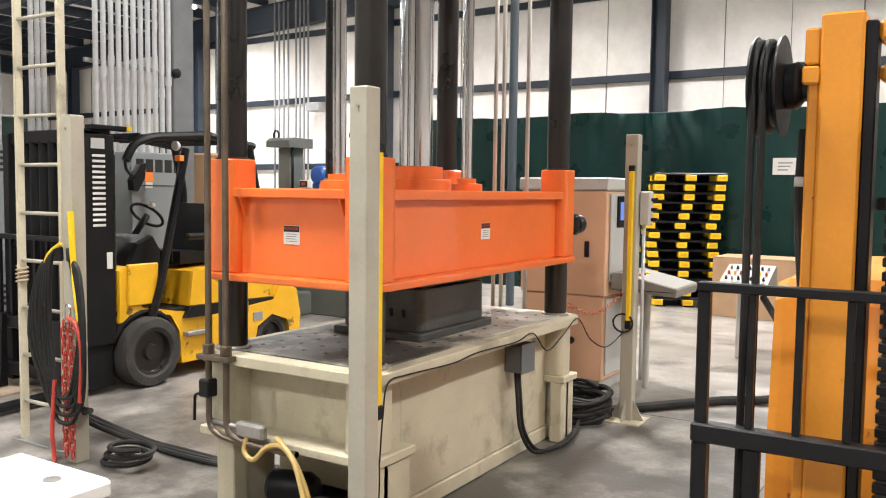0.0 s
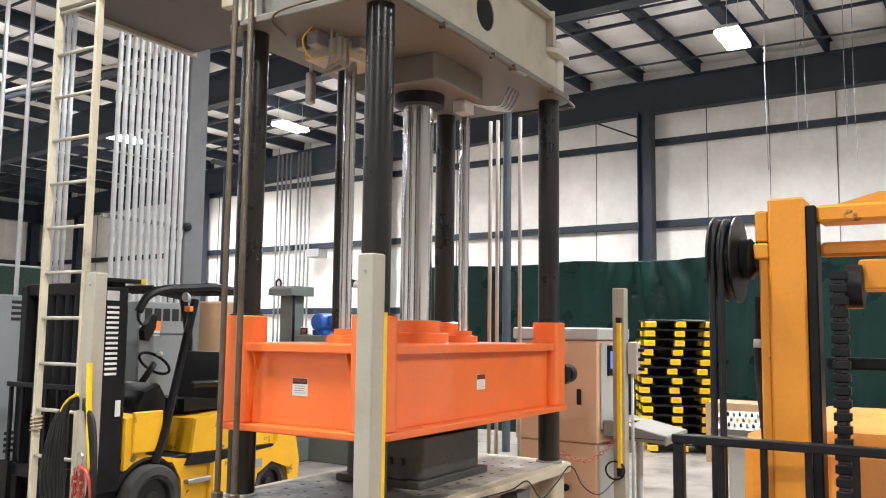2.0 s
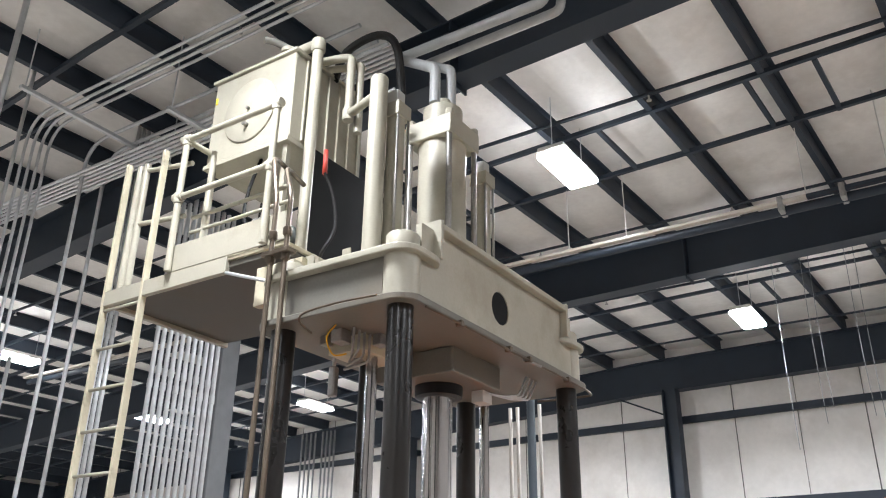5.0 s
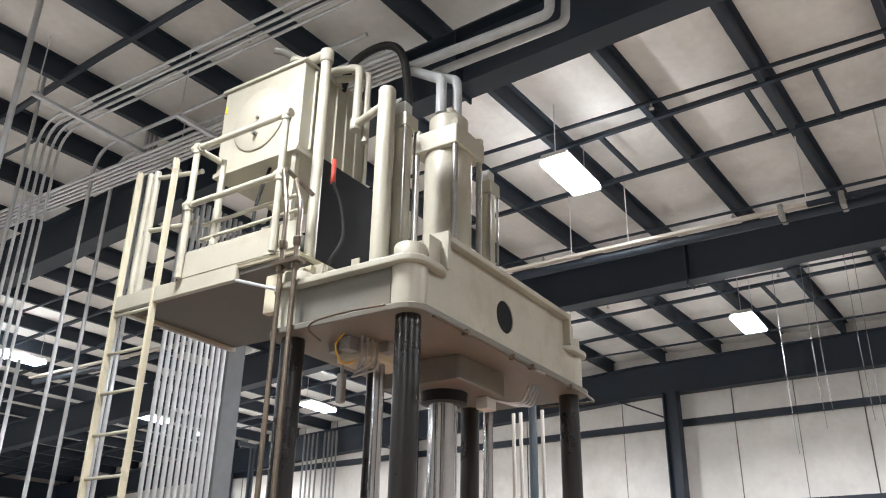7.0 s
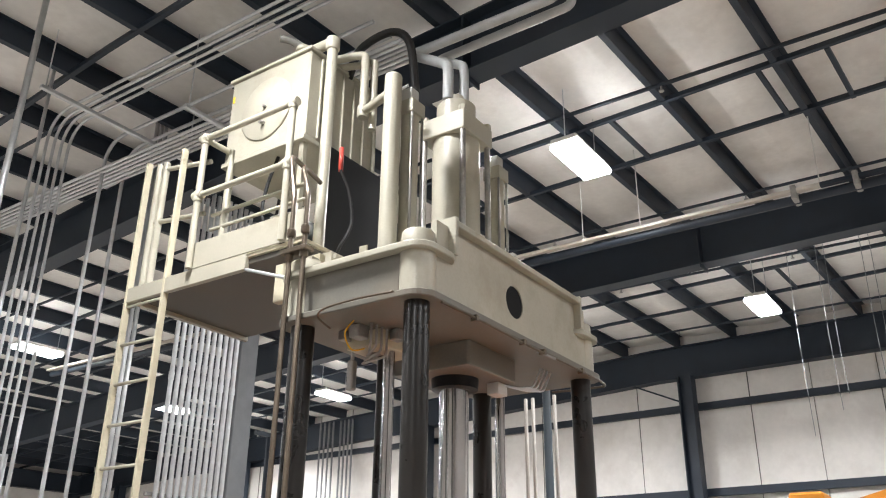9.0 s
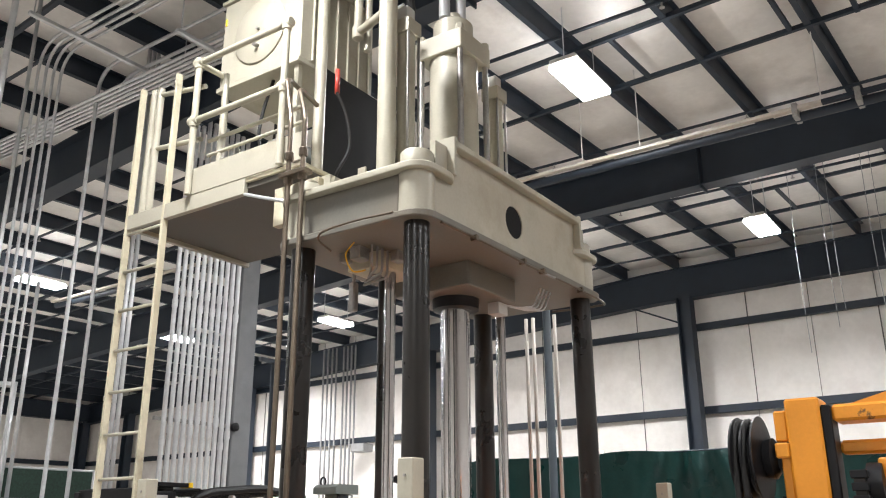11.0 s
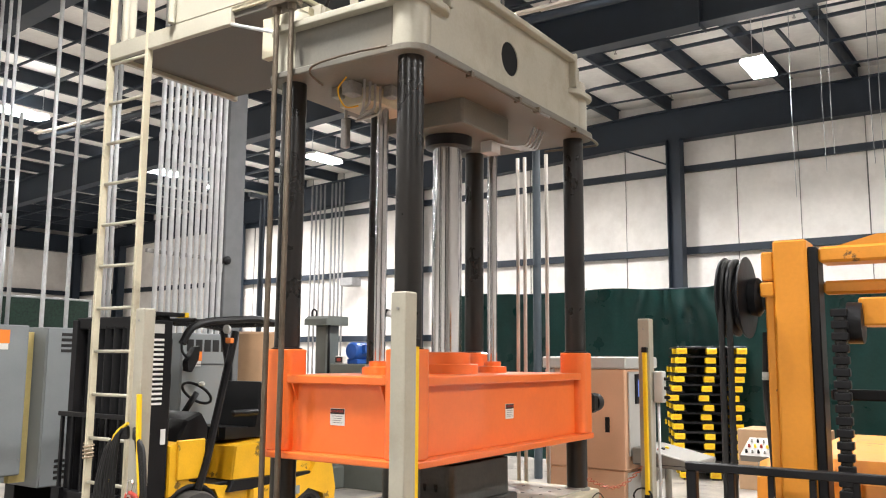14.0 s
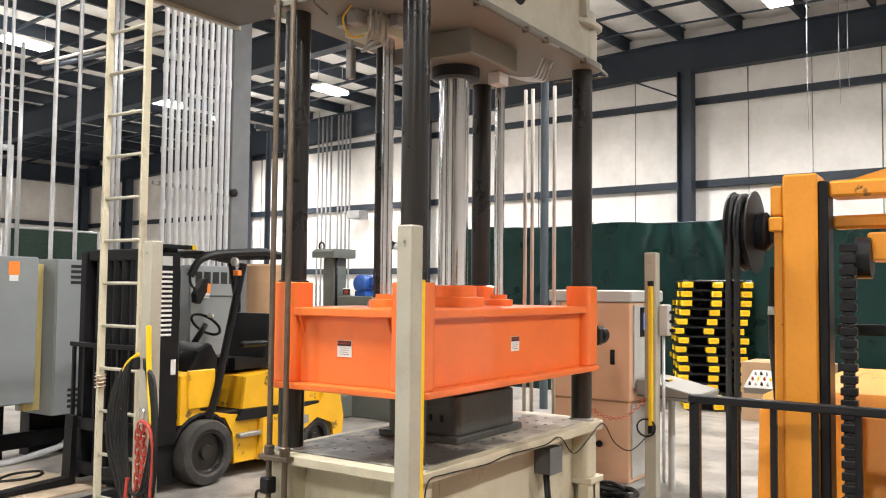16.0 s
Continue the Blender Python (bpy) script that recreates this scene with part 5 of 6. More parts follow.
ply = solo("plywood_sheet", box(-1.5, 4.02, 0.0, 0.98, 5.22, 0.018, 0.002), mat("worn_plywood", (0.50, 0.39, 0.28), 0.7, 0, 0.15, 5, 0.1, 60, (0.18, 0.13, 0.09), 0.6), "worn plywood sheet lying on the floor", "sheet")

# ---- control cabinet and operator desk ----
cc = thing("control_cabinet", (3.8, 0.65, 0), "beige and grey steel control cabinet with a lit screen", "cabinet")
part("cabinet_body", box(3.42, 0.18, 0.10, 4.15, 0.90, 0.80, 0.008), BOUNCE_BEIGE, cc)
part("upper_body", box(3.40, 0.16, 0.805, 4.15, 0.92, 1.66, 0.008), BOUNCE_BEIGE, cc)
part("cabinet_hood", box(3.38, 0.14, 1.665, 4.17, 0.94, 1.77, 0.012), PALEGREY, cc)
part("plinth", box(3.45, 0.21, 0.0, 4.12, 0.87, 0.10, 0.005), PALEGREY, cc)
dr = part("cabinet_door", box(3.46, 0.140, 0.92, 4.10, 0.158, 1.64, 0.006), PALEGREY, cc, "pale grey door")
part("door", box(3.47, 0.165, 0.14, 4.10, 0.178, 0.78, 0.005), PALEGREY, cc)
part("screen_frame", box(3.58, 0.128, 1.36, 3.86, 0.139, 1.62, 0.008), BLACK, dr)
part("screen", box(3.63, 0.124, 1.42, 3.81, 0.127, 1.57, 0.001), SCREEN, dr, "lit blue touch screen")
part("door_joint", box(3.396, 0.52, 0.82, 3.399, 0.526, 1.65, 0), INK, cc)
part("latch", box(3.385, 0.30, 1.12, 3.398, 0.34, 1.25, 0.004), BLACK, cc)
part("lock", rod((3.42, 0.45, 0.42), (3.405, 0.45, 0.42), 0.03, 14), BLACK, cc)
part("hinge", box(3.372, 0.82, 1.54, 3.398, 0.88, 1.66, 0.004), STEEL, cc)
ds = thing("operator_desk", (3.8, -0.12, 0), "white sloping operator desk on a pedestal beside the control cabinet", "desk")
deskbm = ring_loft([[(x, y, z) for y, z in ((0.125, 0.86 + d), (0.125, 1.0 - d), (0.05, 1.0 - d), (-0.40 + d, 0.905 - d), (-0.41 + d, 0.89), (-0.40 + d, 0.83 + d))] for x, d in ((3.46, 0.008), (3.468, 0), (4.052, 0), (4.06, 0.008))])
for fc in deskbm.faces:
    fc.smooth = False
part("desk_top", deskbm, CONSOLE, ds)
part("desk_seam", box(3.457, -0.38, 0.866, 3.4595, 0.11, 0.872, 0), INK, ds)
part("bracket", box(3.72, 0.0, 0.70, 3.90, 0.139, 0.90, 0.01), PALEGREY, ds)
part("pedestal", rod((3.85, -0.05, 0.0), (3.85, -0.05, 0.90), 0.03, 12), PALEGREY, ds)
for k in range(3):
    part("push_button", lathe((3.60 + 0.1 * k, -0.06, 0.972), (0, -0.2, 1), [(0.018, 0), (0.018, 0.015), (0.01, 0.02)], 10), (RED, BLACK, SAFETY)[k], ds)
bx = thing("push_button_station", (5.72, -0.5, 0), "pale grey push-button control box on a pedestal", "control box")
part("pedestal", box(5.66, -0.56, 0.0, 5.84, -0.38, 0.72, 0.008), PALEGREY, bx)
part("sloped_box", profile([(5.52, 0.72), (5.50, 0.78), (5.92, 0.93), (5.98, 0.92), (5.98, 0.72)], -0.70, -0.24, 0.01), CONSOLE, bx)
for i in range(7):
    for j in range(3):
        bxp, bz = 5.57 + 0.12 * j, 0.806 + 0.043 * j
        part("push_button", lathe((bxp, -0.65 + 0.06 * i, bz), (-0.33, 0, 0.94), [(0.014, 0), (0.014, 0.015), (0.010, 0.02), (0.010, 0.035)], 10), (BLACK, RED, STEEL, SAFETY)[(i * 2 + j) % 4], bx)

# ---- pallets and curtain ----
pal = thing("plastic_pallet", (9.68, 1.36, 0), "black plastic pallet with yellow corner blocks, in a stack", "pallet", "stack of pallets")
PXA, PYA = 9.08, 0.86
part("deck", box(PXA, PYA, 0.106, PXA + 1.2, PYA + 1.0, 0.134, 0.006), BLACK, pal)
for k in range(5):
    part("slat", box(PXA + 0.005, PYA + 0.01 + 0.205 * k, 0.1345, PXA + 1.195, PYA + 0.15 + 0.205 * k, 0.139, 0.002), BLACK, pal)
for k in range(3):
    part("runner", box(PXA, PYA + 0.02 + 0.40 * k, 0.0, PXA + 1.2, PYA + 0.16 + 0.40 * k, 0.024, 0.004), BLACK, pal)
for i in range(3):
    for j in range(3):
        bx0, by0 = PXA - 0.006 + 0.531 * i, PYA - 0.006 + 0.431 * j
        blk = part("block", box(bx0, by0, 0.022, bx0 + 0.15, by0 + 0.15, 0.110, 0.008), SAFETY if (i, j) != (1, 1) else BLACK, pal, "yellow block")
        if j == 0 or i == 0:
            part("hollow", box(bx0 - 0.004 if i == 0 else bx0 + 0.03, by0 + 0.03 if i == 0 else by0 - 0.004, 0.05, bx0 + 0.03 if i == 0 else bx0 + 0.12, by0 + 0.12 if i == 0 else by0 + 0.03, 0.088, 0.003), YELLOW, blk)
PALLET_AT = (9.75, 1.32)
pal.matrix_basis = pose(*PALLET_AT, 0, 0, 0, 24)
for k in range(1, 14):
    r = random.Random(k)
    lean = 0.10 * math.sin(k / 13 * math.pi)
    copy_thing(pal, pose(PALLET_AT[0] + r.uniform(-0.025, 0.025), PALLET_AT[1] + r.uniform(-0.03, 0.03) + lean, 0.1395 * k, 0, 0, 24 + r.uniform(-2.5, 2.5)))


def curtain_x(y, f):
    """How far the curtain hangs at y, at the share f of its height."""
    fold = 0.05 * math.sin(y * 4.1 + 1.3 * math.sin(y * 1.7)) * (0.35 + 0.65 * (1 - f)) + 0.06 * noise.noise(Vector((y * 0.9, f * 1.5, 2.0)))
    fold += 0.016 * noise.noise(Vector((y * 9.0 + f * 4.0, f * 5.0 - y * 2.0, 3.0))) + 0.028 * noise.noise(Vector((y * 5.0, f * 3.0, 7.0)))
    fan = 0.08 * math.exp(-((y - 2.0) / 0.7) ** 2) * math.sin((y - 2.0) / (0.06 + 0.22 * (1 - f))) * f
    return 9.9 + fold + fan + (0.10 * (y - 5.2) if y > 5.2 else 0)


bm = bmesh.new()
N, Mz = 260, 22
grid = []
for j in range(Mz + 1):
    row = []
    for i in range(N + 1):
        y = -5.5 + 12.0 * i / N
        f = j / Mz
        x = curtain_x(y, f)
        z = 0.03 + f * (2.88 + 0.03 * math.sin(y * 2.6) + 0.02 * noise.noise(Vector((y * 3, 0, 0))))
        row.append(bm.verts.new((x, y, z)))
    grid.append(row)
for j in range(Mz):
    for i in range(N):
        bm.faces.new((grid[j][i], grid[j][i + 1], grid[j + 1][i + 1], grid[j + 1][i])).smooth = True
bmesh.ops.solidify(bm, geom=bm.faces[:], thickness=0.006)
curtain = solo("tarpaulin_curtain", bm, GREEN, "dark green creased tarpaulin hung as a screen", "curtain")
solo("curtain_rail", rod((9.99, -5.6, 2.90), (9.99, 6.6, 2.90), 0.015, 8), NAVY, "thin steel rail carrying the green curtain", "rail")
for k in range(5):
    solo("curtain_post", rod((9.98, -5.4 + 2.95 * k, 0), (9.98, -5.4 + 2.95 * k, 2.97), 0.025, 8), STEEL, "slim steel post behind the green curtain", "post", "curtain posts")
NX = min(curtain_x(y / 50, 0.70) for y in range(-12, 6)) - 0.012
pn = thing("paper_notice", (NX, -0.05, 2.05), "white paper notice on the green curtain", "notice")
part("sheet", box(NX - 0.004, -0.22, 1.94, NX + 0.012, 0.10, 2.18, 0), WHITE, pn)
for k in range(3):
    part("line", box(NX - 0.007, -0.17 + 0.03 * k, 2.10 - 0.05 * k, NX - 0.0045, 0.03, 2.118 - 0.05 * k, 0), GREY, pn)
for x0, y0, w, d, h, zr in ((8.7, -1.3, 0.7, 0.6, 0.72, 3), (8.9, 0.02, 0.7, 1.1, 0.80, -3), (8.9, -2.1, 0.8, 0.6, 0.5, 8)):
    e = thing("cardboard_box", (x0, y0, 0), "brown cardboard box standing on the floor", "box", "cardboard boxes")
    part("carton", box(x0 - w / 2, y0 - d / 2, 0, x0 + w / 2, y0 + d / 2, h, 0.006), CARD, e)
    part("flap", box(x0 - w / 2, y0 - d / 2, h + 0.002, x0 + w / 2, y0 - 0.01, h + 0.008, 0.001), CARD, e)
    part("flap", box(x0 - w / 2, y0 + 0.01, h + 0.002, x0 + w / 2, y0 + d / 2, h + 0.008, 0.001), CARD, e)
    e.rotation_euler.z = radians(zr)

# ---- amber lift truck in the foreground ----
st = thing("lift_truck", (0.2, -2.4, 0), "worn amber lift truck with a black load backrest and hose reel", "lift truck")
for ya, yb, s in ((-2.02, -1.90, 1), (-2.92, -2.80, -1)):
    part("mast_rail", box(-0.30, ya, 0.05, -0.16, yb, 2.19, 0.008), AMBER, st, "chipped amber mast rail")
    yo = yb if s > 0 else ya
    part("mast_side", box(-0.285, min(yo, yo + 0.035 * s), 0.05, -0.18, max(yo, yo + 0.035 * s), 2.03, 0.006), AMBER, st)
    yi = ya if s > 0 else yb
    part("mast_inner", box(-0.29, min(yi, yi - 0.035 * s), 0.05, -0.18, max(yi, yi - 0.035 * s), 2.16, 0.005), BLACK, st, "greasy black inner mast channel")
    part("mast_bracket", box(-0.29, min(yo, yo + 0.045 * s), 2.04, -0.2, max(yo, yo + 0.045 * s), 2.15, 0.006), AMBER, st)
    part("mast_bracket", box(-0.30, min(yo + 0.0 * s, yo + 0.05 * s), 1.98, -0.22, max(yo, yo + 0.05 * s), 2.035, 0.006), AMBER, st)
part("top_crossbar", box(-0.28, -2.80, 2.10, -0.14, -2.055, 2.16, 0.01), AMBER, st)
part("top_arch", ring_loft([[(x, y, z) for y, z in ((-2.10, 2.155), (-2.25, 2.195), (-2.70, 2.195), (-2.78, 2.155))] for x in (-0.27, -0.15)]), AMBER, st)
part("middle_crossbar", box(-0.20, -2.80, 1.99, -0.14, -2.055, 2.04, 0.01), AMBER, st)
part("rear_strut", box(-0.15, -2.80, 1.60, -0.10, -2.055, 1.64, 0.006), BLACK, st)
part("lift_cylinder", rod((-0.16, -2.42, 0.2), (-0.16, -2.42, 1.86), 0.085, 28), AMBER, st)
part("cylinder_collar", slab(outline(-0.27, -2.52, -0.05, -2.175, 0.03), 1.87, 1.97), AMBER, st)
part("cylinder_collar", slab(outline(-0.26, -2.52, -0.06, -2.26, 0.03), 1.60, 1.64), AMBER, st)
part("chain_sprocket", lathe((-0.24, -2.165, 1.88), (0, 1, 0), [(0.03, -0.03), (0.075, -0.025), (0.075, 0.025), (0.03, 0.03)], 20), BLACK, st)
for k in range(38):
    part("chain_link", box(-0.335, -2.150, 1.90 - 0.042 * k, -0.30, -2.095, 1.928 - 0.042 * k, 0.003), BLACK, st)
    part("chain_pin", box(-0.33, -2.142, 1.886 - 0.042 * k, -0.305, -2.104, 1.90 - 0.042 * k, 0.002), OILED, st)
reel = part("hose_reel", lathe((-0.23, -1.70, 1.985), (0, -1, 0), [(0.03, 0), (0.13, 0.0), (0.155, 0.004), (0.158, 0.012), (0.125, 0.02), (0.125, 0.034), (0.15, 0.042), (0.15, 0.05), (0.125, 0.058), (0.125, 0.07), (0.155, 0.082), (0.158, 0.09), (0.10, 0.096), (0.04, 0.098)], 44), BLACK, st, "black hose reel")
part("reel_hub", lathe((-0.23, -1.80, 1.985), (0, -1, 0), [(0.07, 0), (0.075, 0.03), (0.05, 0.05), (0.05, 0.1)], 24), BLACK, reel)
part("reel_bracket", box(-0.26, -1.90, 1.95, -0.20, -1.85, 2.08, 0.006), BLACK, reel)
for k in range(2):
    part("reel_hose", tube(smooth_path([(-0.23, -1.722 - 0.03 * k, 2.125), (-0.31, -1.722 - 0.03 * k, 2.10), (-0.36, -1.722 - 0.03 * k, 2.0), (-0.365, -1.722 - 0.03 * k, 1.8), (-0.37, -1.722 - 0.03 * k, 1.2), (-0.38, -1.722 - 0.03 * k, 0.6)]), 0.012, 8), RUBBER, reel)
part("lift_hose", tube(smooth_path([(-0.22, -1.85, 1.85), (-0.23, -1.845, 1.6), (-0.25, -1.87, 1.3), (-0.25, -1.88, 0.9)]), 0.014, 8), RUBBER, st)
part("hose_band", rod((-0.228, -1.847, 1.70), (-0.23, -1.846, 1.67), 0.017, 10), PALEGREY, st)
part("backrest_top", box(-0.47, -2.98, 1.345, -0.43, -1.60, 1.375, 0.004), BLACK, st)
part("backrest_middle", box(-0.48, -2.98, 0.875, -0.42, -1.595, 0.935, 0.006), BLACK, st)
part("backrest_post", box(-0.468, -1.640, 0.935, -0.432, -1.603, 1.345, 0.004), BLACK, st)
part("backrest_post", box(-0.475, -1.645, 0.25, -0.425, -1.598, 0.875, 0.005), BLACK, st)
for k in range(8):
    by = -1.752 - 0.135 * k
    part("backrest_bar", box(-0.462, by - 0.022, 0.935, -0.438, by, 1.345, 0.003), BLACK, st)
part("backrest_bar", box(-0.47, -1.80, 0.2, -0.43, -1.752, 0.875, 0.004), BLACK, st)
part("carriage_plate", box(-0.42, -2.95, 0.2, -0.37, -1.64, 0.32, 0.006), BLACK, st)
part("carriage_plate", box(-0.42, -2.95, 0.55, -0.37, -1.9, 0.66, 0.006), BLACK, st)
part("body_panel", profile([(-0.12, 0.20), (-0.10, 0.9), (0.0, 1.28), (0.10, 1.36), (1.4, 1.36), (1.5, 0.2)], -2.95, -1.84, 0.03), AMBER, st)
part("side_fender", profile([(-0.16, 0.1), (-0.14, 0.85), (-0.08, 1.30), (-0.02, 1.36), (0.25, 1.36), (0.30, 0.1)], -1.86, -1.76, 0.03), AMBER, st)
part("mast_head", box(-0.24, -2.78, 1.86, -0.10, -2.60, 2.10, 0.008), BLACK, st, "black mast head block")
part("data_plate", box(-0.14, -2.62, 1.25, -0.135, -2.50, 1.55, 0.002), WHITE, st)
for wz in (-1.95, -2.85):
    part("wheel", lathe((0.15, wz - 0.06, 0.16), (0, 1, 0), [(0.05, 0), (0.15, 0.0), (0.16, 0.02), (0.16, 0.10), (0.15, 0.12), (0.05, 0.12)], 24), RUBBER, st)
part("wheel", lathe((1.35, -2.46, 0.2), (0, 1, 0), [(0.05, 0), (0.19, 0.0), (0.2, 0.02), (0.2, 0.10), (0.19, 0.12), (0.05, 0.12)], 24), RUBBER, st)

# ---- white machine housing ----
wm = thing("machine_housing", (-1.75, 0.14, 0), "white sheet-metal machine housing with an orange stripe", "machine")
part("housing", box(-2.10, -0.09, 0.0, -1.46, 0.36, 0.64, 0.01), BLACK, wm)
part("top_cover", box(-2.12, -0.10, 0.685, -1.445, 0.375, 0.75, 0.014), WHITE, wm)
part("stripe", box(-2.11, -0.096, 0.642, -1.452, 0.366, 0.664, 0.003), TAG, wm, "orange stripe")
part("trim", box(-2.112, -0.098, 0.664, -1.450, 0.368, 0.685, 0.003), BLACK, wm)
part("badge", lathe((-1.56, 0.04, 0.7505), (0, 0, 1), [(0.026, 0), (0.026, 0.003), (0.022, 0.004)], 20), STEEL, wm)

# ---- machines beyond the press ----
ml = thing("milling_machine", (5.7, 5.55, 0), "grey-green column milling machine", "machine")
part("machine_column", box(5.54, 5.44, 0.0, 5.82, 5.68, 2.22, 0.03), GREENGREY, ml)
part("machine_head", profile([(5.38, 2.20), (5.38, 2.29), (5.45, 2.33), (5.86, 2.33), (5.86, 2.20)], 5.32, 5.74, 0.02), GREENGREY, ml)
part("spindle", rod((5.5, 5.37, 1.5), (5.5, 5.37, 2.22), 0.02, 10), BLACK, ml)
part("lifting_eye", tube([(5.5, 5.66 + 0.045 * math.cos(a), 2.37 + 0.06 * math.sin(a)) for a in [i * math.pi / 8 for i in range(17)]], 0.014, 6), BLACK, ml)
part("table", box(5.2, 4.7, 0.95, 5.9, 5.9, 1.05, 0.01), GREENGREY, ml)
part("vise", box(5.3, 5.2, 1.05, 5.6, 5.5, 1.25, 0.02), STEEL, ml)
part("machine_base", box(5.1, 5.0, 0.0, 6.1, 5.8, 0.3, 0.02), GREENGREY, ml)
mo = thing("motor_unit", (5.9, 4.86, 0), "blue electric motor on a dark bench", "motor")
part("bench", box(5.45, 4.3, 0.0, 6.3, 5.3, 1.66, 0.01), GREENGREY, mo)
part("motor", lathe((5.68, 5.12, 1.84), (1, 0, 0), [(0.03, 0), (0.10, 0.01), (0.125, 0.04), (0.125, 0.32), (0.09, 0.37), (0.03, 0.38)], 24), BLUE, mo)
part("motor_foot", box(5.72, 5.02, 1.66, 5.98, 5.22, 1.73, 0.01), BLUE, mo)
part("terminal_box", box(5.78, 4.92, 1.80, 5.94, 5.01, 1.93, 0.01), BLUE, mo)
dc = thing("digital_counter", (5.5, 5.18, 1.66), "small black counter box with a red display on a bench", "display")
part("counter_body", box(5.50, 5.10, 1.665, 5.58, 5.25, 1.77, 0.008), WHITE, dc)
part("counter_face", box(5.494, 5.112, 1.677, 5.499, 5.238, 1.758, 0.001), INK, dc)
part("red_display", box(5.490, 5.14, 1.695, 5.4935, 5.21, 1.74, 0.001), RED, dc)
part("counter_foot", box(5.50, 5.11, 1.66, 5.58, 5.24, 1.665, 0.002), STEEL, dc)
pv = thing("white_vent_pipe", (6.6, 5.05, 0), "white vent pipe with an elbow and dark end", "pipe")
part("pipe", tube(bent([(6.6, 5.0, 0.0), (6.6, 5.0, 2.35), (6.6, 5.18, 2.42)], 0.08), 0.05, 12), WHITE, pv)
part("mouth", rod((6.6, 5.16, 2.415), (6.6, 5.24, 2.44), 0.058, 12), BLACK, pv)
rl = thing("wrapped_roll", (4.6, 5.85, 0), "brown paper-wrapped roll standing on a skid", "roll")
part("roll", lathe((4.6, 5.85, 0.15), (0, 0, 1), [(0.30, 0), (0.34, 0.02), (0.34, 1.90), (0.30, 1.93), (0.06, 1.93)], 26), CARD, rl)
part("skid", box(4.2, 5.45, 0.0, 5.0, 6.25, 0.15, 0.01), CARD, rl)

# ---- cables and hoses on and around the bed ----
jb = thing("junction_box", (1.49, 0.0, 0.5), "grey junction box on the press bed", "junction box")
part("box_body", box(1.40, -0.085, 0.56, 1.57, 0.03, 0.73, 0.008), JBOX, jb)
part("box_lid", box(1.395, -0.092, 0.555, 1.575, -0.085, 0.735, 0.004), JBOX, jb)
for k in range(2):
    part("cable", tube(smooth_path([(1.44 + 0.04 * k, -0.03, 0.56), (1.43 + 0.04 * k, -0.05, 0.40), (1.46 + 0.04 * k, -0.06, 0.2), (1.56 + 0.05 * k, -0.10, 0.05), (1.8, -0.14 - 0.02 * k, 0.03), (2.1, -0.12 - 0.02 * k, 0.03), (2.4, -0.05, 0.04), (2.7, 0.05, 0.06)]), 0.012, 8), RUBBER, jb, "black cable down to the floor")
wire = thing("bed_wire", (1.0, -0.15, 0.8), "thin black wire clipped along the bed edge", "wire")
part("wire", tube(smooth_path([(-0.12, -0.15, 0.45), (-0.10, -0.152, 0.66), (-0.06, -0.15, 0.79), (0.1, -0.15, 0.80), (0.5, -0.15, 0.785), (0.75, -0.15, 0.80), (1.2, -0.15, 0.79), (1.42, -0.15, 0.81), (1.6, -0.16, 0.68), (1.85, -0.155, 0.74), (2.1, -0.15, 0.815), (2.25, -0.18, 0.66), (2.45, -0.22, 0.58), (2.69, -0.25, 0.65)]), 0.004, 6), RUBBER, wire)
part("wire", tube(smooth_path([(-0.12, -0.148, 0.46), (-0.12, -0.148, 0.3), (-0.15, -0.15, 0.1)]), 0.004, 6), RUBBER, wire)
RUSTRED = mat("faded_red_plastic", (0.38, 0.09, 0.035), 0.5)
rc = thing("chain_barrier", (2.45, -0.1, 0.85), "thin orange plastic chain strung to the post", "chain")
for k in range(20):
    a = k / 19
    c = Vector((2.10 + 0.62 * a, -0.08 - 0.16 * a, 0.90 + 0.04 * a - 0.10 * math.sin(math.pi * a)))
    part("link", tube([c + Matrix.Rotation(radians(-14), 3, "Z") @ Vector((0.024 * math.cos(w), 0.012 * math.sin(w) * (k % 2), 0.012 * math.sin(w) * ((k + 1) % 2))) for w in [i * math.pi / 5 for i in range(11)]], 0.0032, 5), RUSTRED, rc)
cl = thing("cable_coil", (2.62, 0.05, 0), "heap of thick black cables coiled on the floor", "cables")
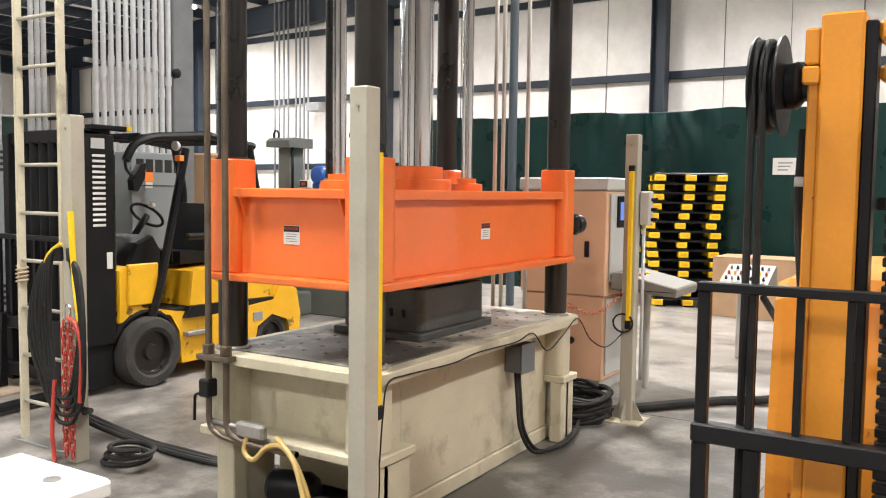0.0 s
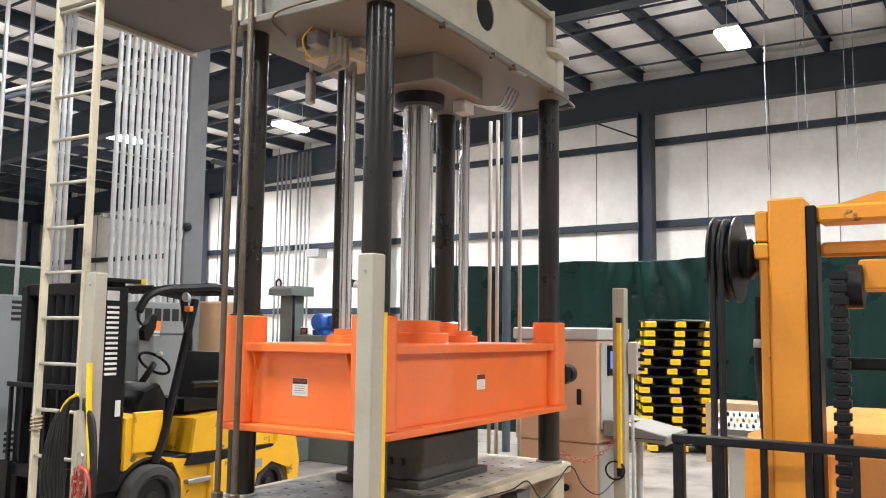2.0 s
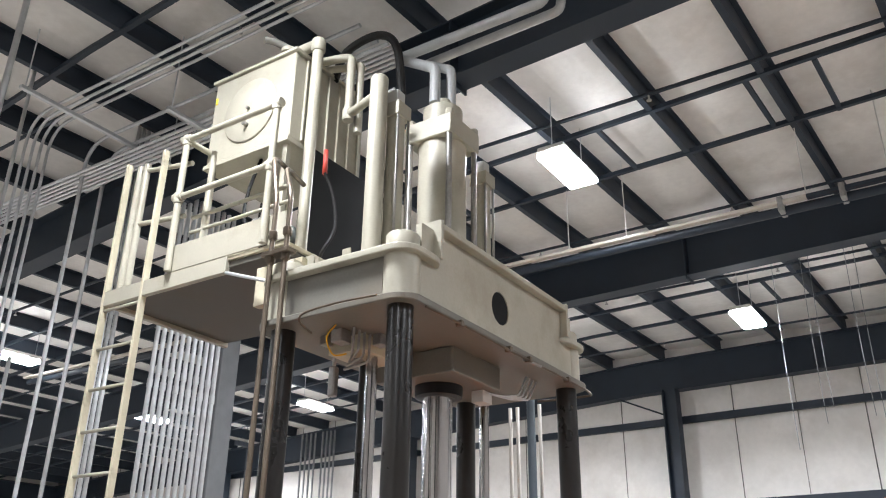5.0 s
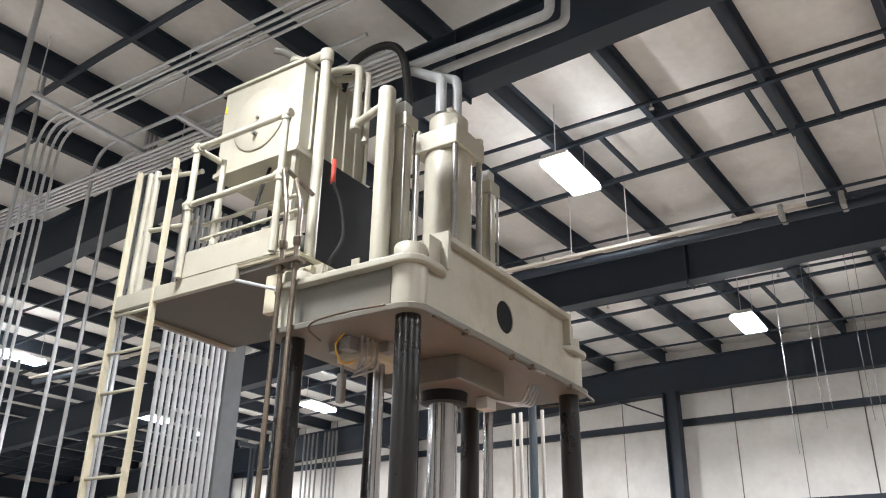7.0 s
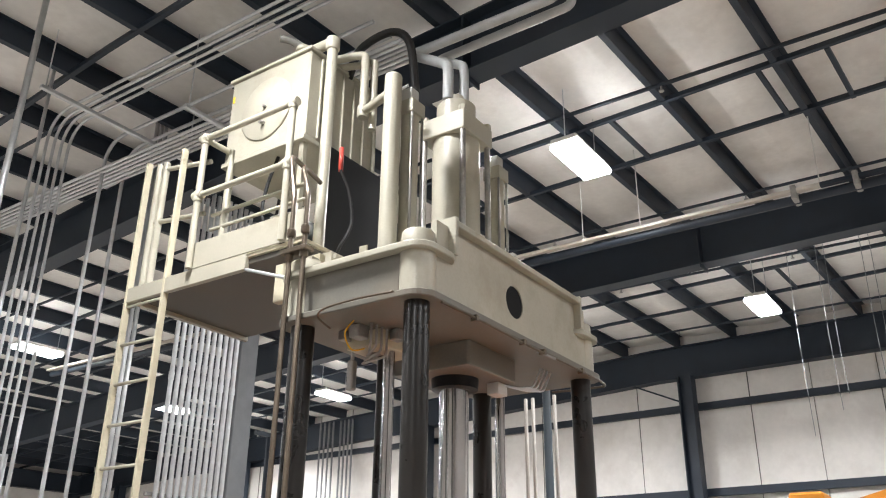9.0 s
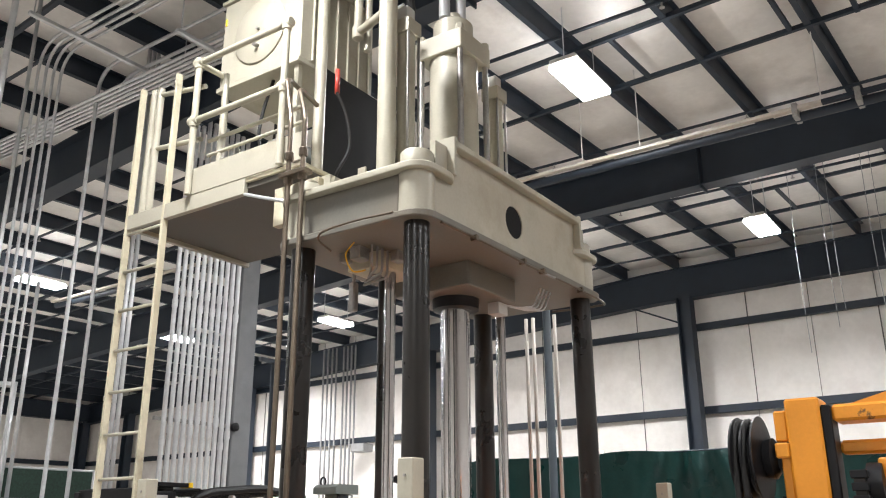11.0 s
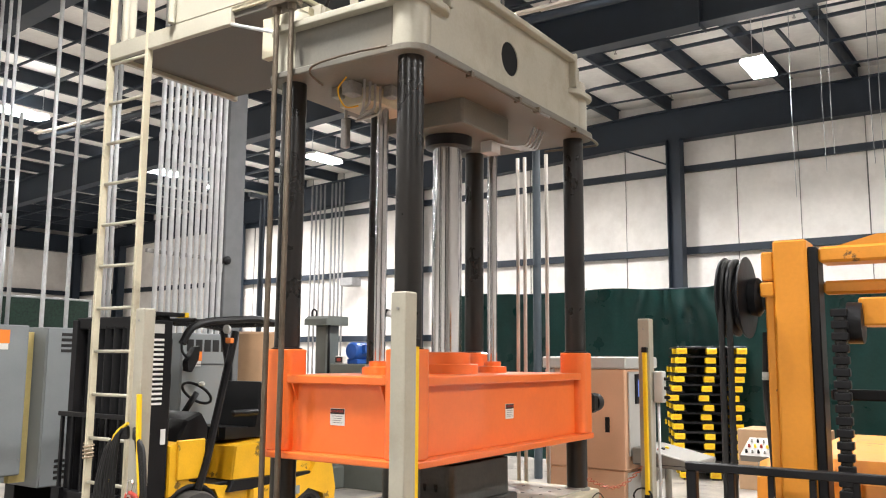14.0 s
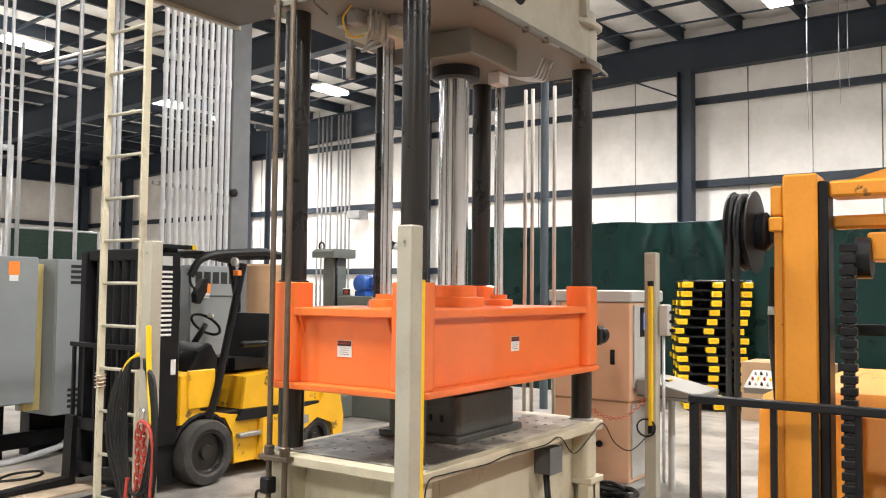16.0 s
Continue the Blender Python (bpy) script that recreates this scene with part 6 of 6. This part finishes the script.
for k in range(13):
    r = random.Random(40 + k)
    ph = r.uniform(0, 6)
    pts = [(2.66 + (0.26 + 0.04 * r.random()) * math.cos(ph + i * 0.5) + 0.03 * math.sin(i), 0.10 + (0.22 + 0.05 * r.random()) * math.sin(ph + i * 0.5), 0.02 + 0.014 * k + 0.02 * math.sin(i * 1.3 + k)) for i in range(16)]
    part("cable_loop", tube(smooth_path(pts, 3), 0.015, 7), RUBBER, cl)
solo("floor_hose", tube(smooth_path([(2.85, -0.1, 0.03), (3.2, -0.42, 0.04), (3.6, -0.75, 0.04), (3.9, -1.1, 0.05), (4.6, -1.15, 0.12), (5.3, -0.9, 0.35), (5.75, -0.62, 0.62)]), 0.035, 10), RUBBER, "thick black cable running over the floor", "cable")
for k in range(3):
    solo("floor_hose", tube(smooth_path([(-0.05, 2.02 - 0.03 * k, 0.35), (0.30 + 0.06 * k, 2.45 + 0.1 * k, 0.12), (0.42 + 0.03 * k, 2.15, 0.02), (0.38 + 0.04 * k, 1.75, 0.02), (0.40 + 0.03 * k, 1.35, 0.02), (0.5 + 0.02 * k, 1.0, 0.02), (0.42, 0.7, 0.03), (0.3, 0.5, 0.06)]), 0.017, 8), RUBBER, "black hose lying from the post to the press", "hose", "floor hoses")
solo("hose_coil", tube(smooth_path([(0.10 + 0.12 * math.cos(i * 0.8), 1.86 + 0.14 * math.sin(i * 0.8) - 0.004 * i, 0.02 + 0.006 * i) for i in range(22)], 3), 0.016, 8), RUBBER, "black hose coiled on the floor by the post", "hose")
pu = thing("bed_pump", (0.12, 0.5, 0), "small dark hydraulic pump under the press bed", "pump")
part("motor", lathe((0.0, 0.62, 0.16), (0.3, -1, 0), [(0.02, 0), (0.07, 0.01), (0.085, 0.03), (0.085, 0.22), (0.06, 0.26), (0.03, 0.27)], 20), BLACK, pu)
part("pump_block", box(-0.06, 0.24, 0.03, 0.08, 0.38, 0.14, 0.012), STEEL, pu)
part("pump_foot", box(-0.08, 0.22, 0.0, 0.14, 0.66, 0.03, 0.004), BLACK, pu)
solo("floor_mark", box(-0.45, 1.15, 0.0005, -0.42, 1.5, 0.002, 0), TAG, "faded orange paint mark on the floor", "marking")
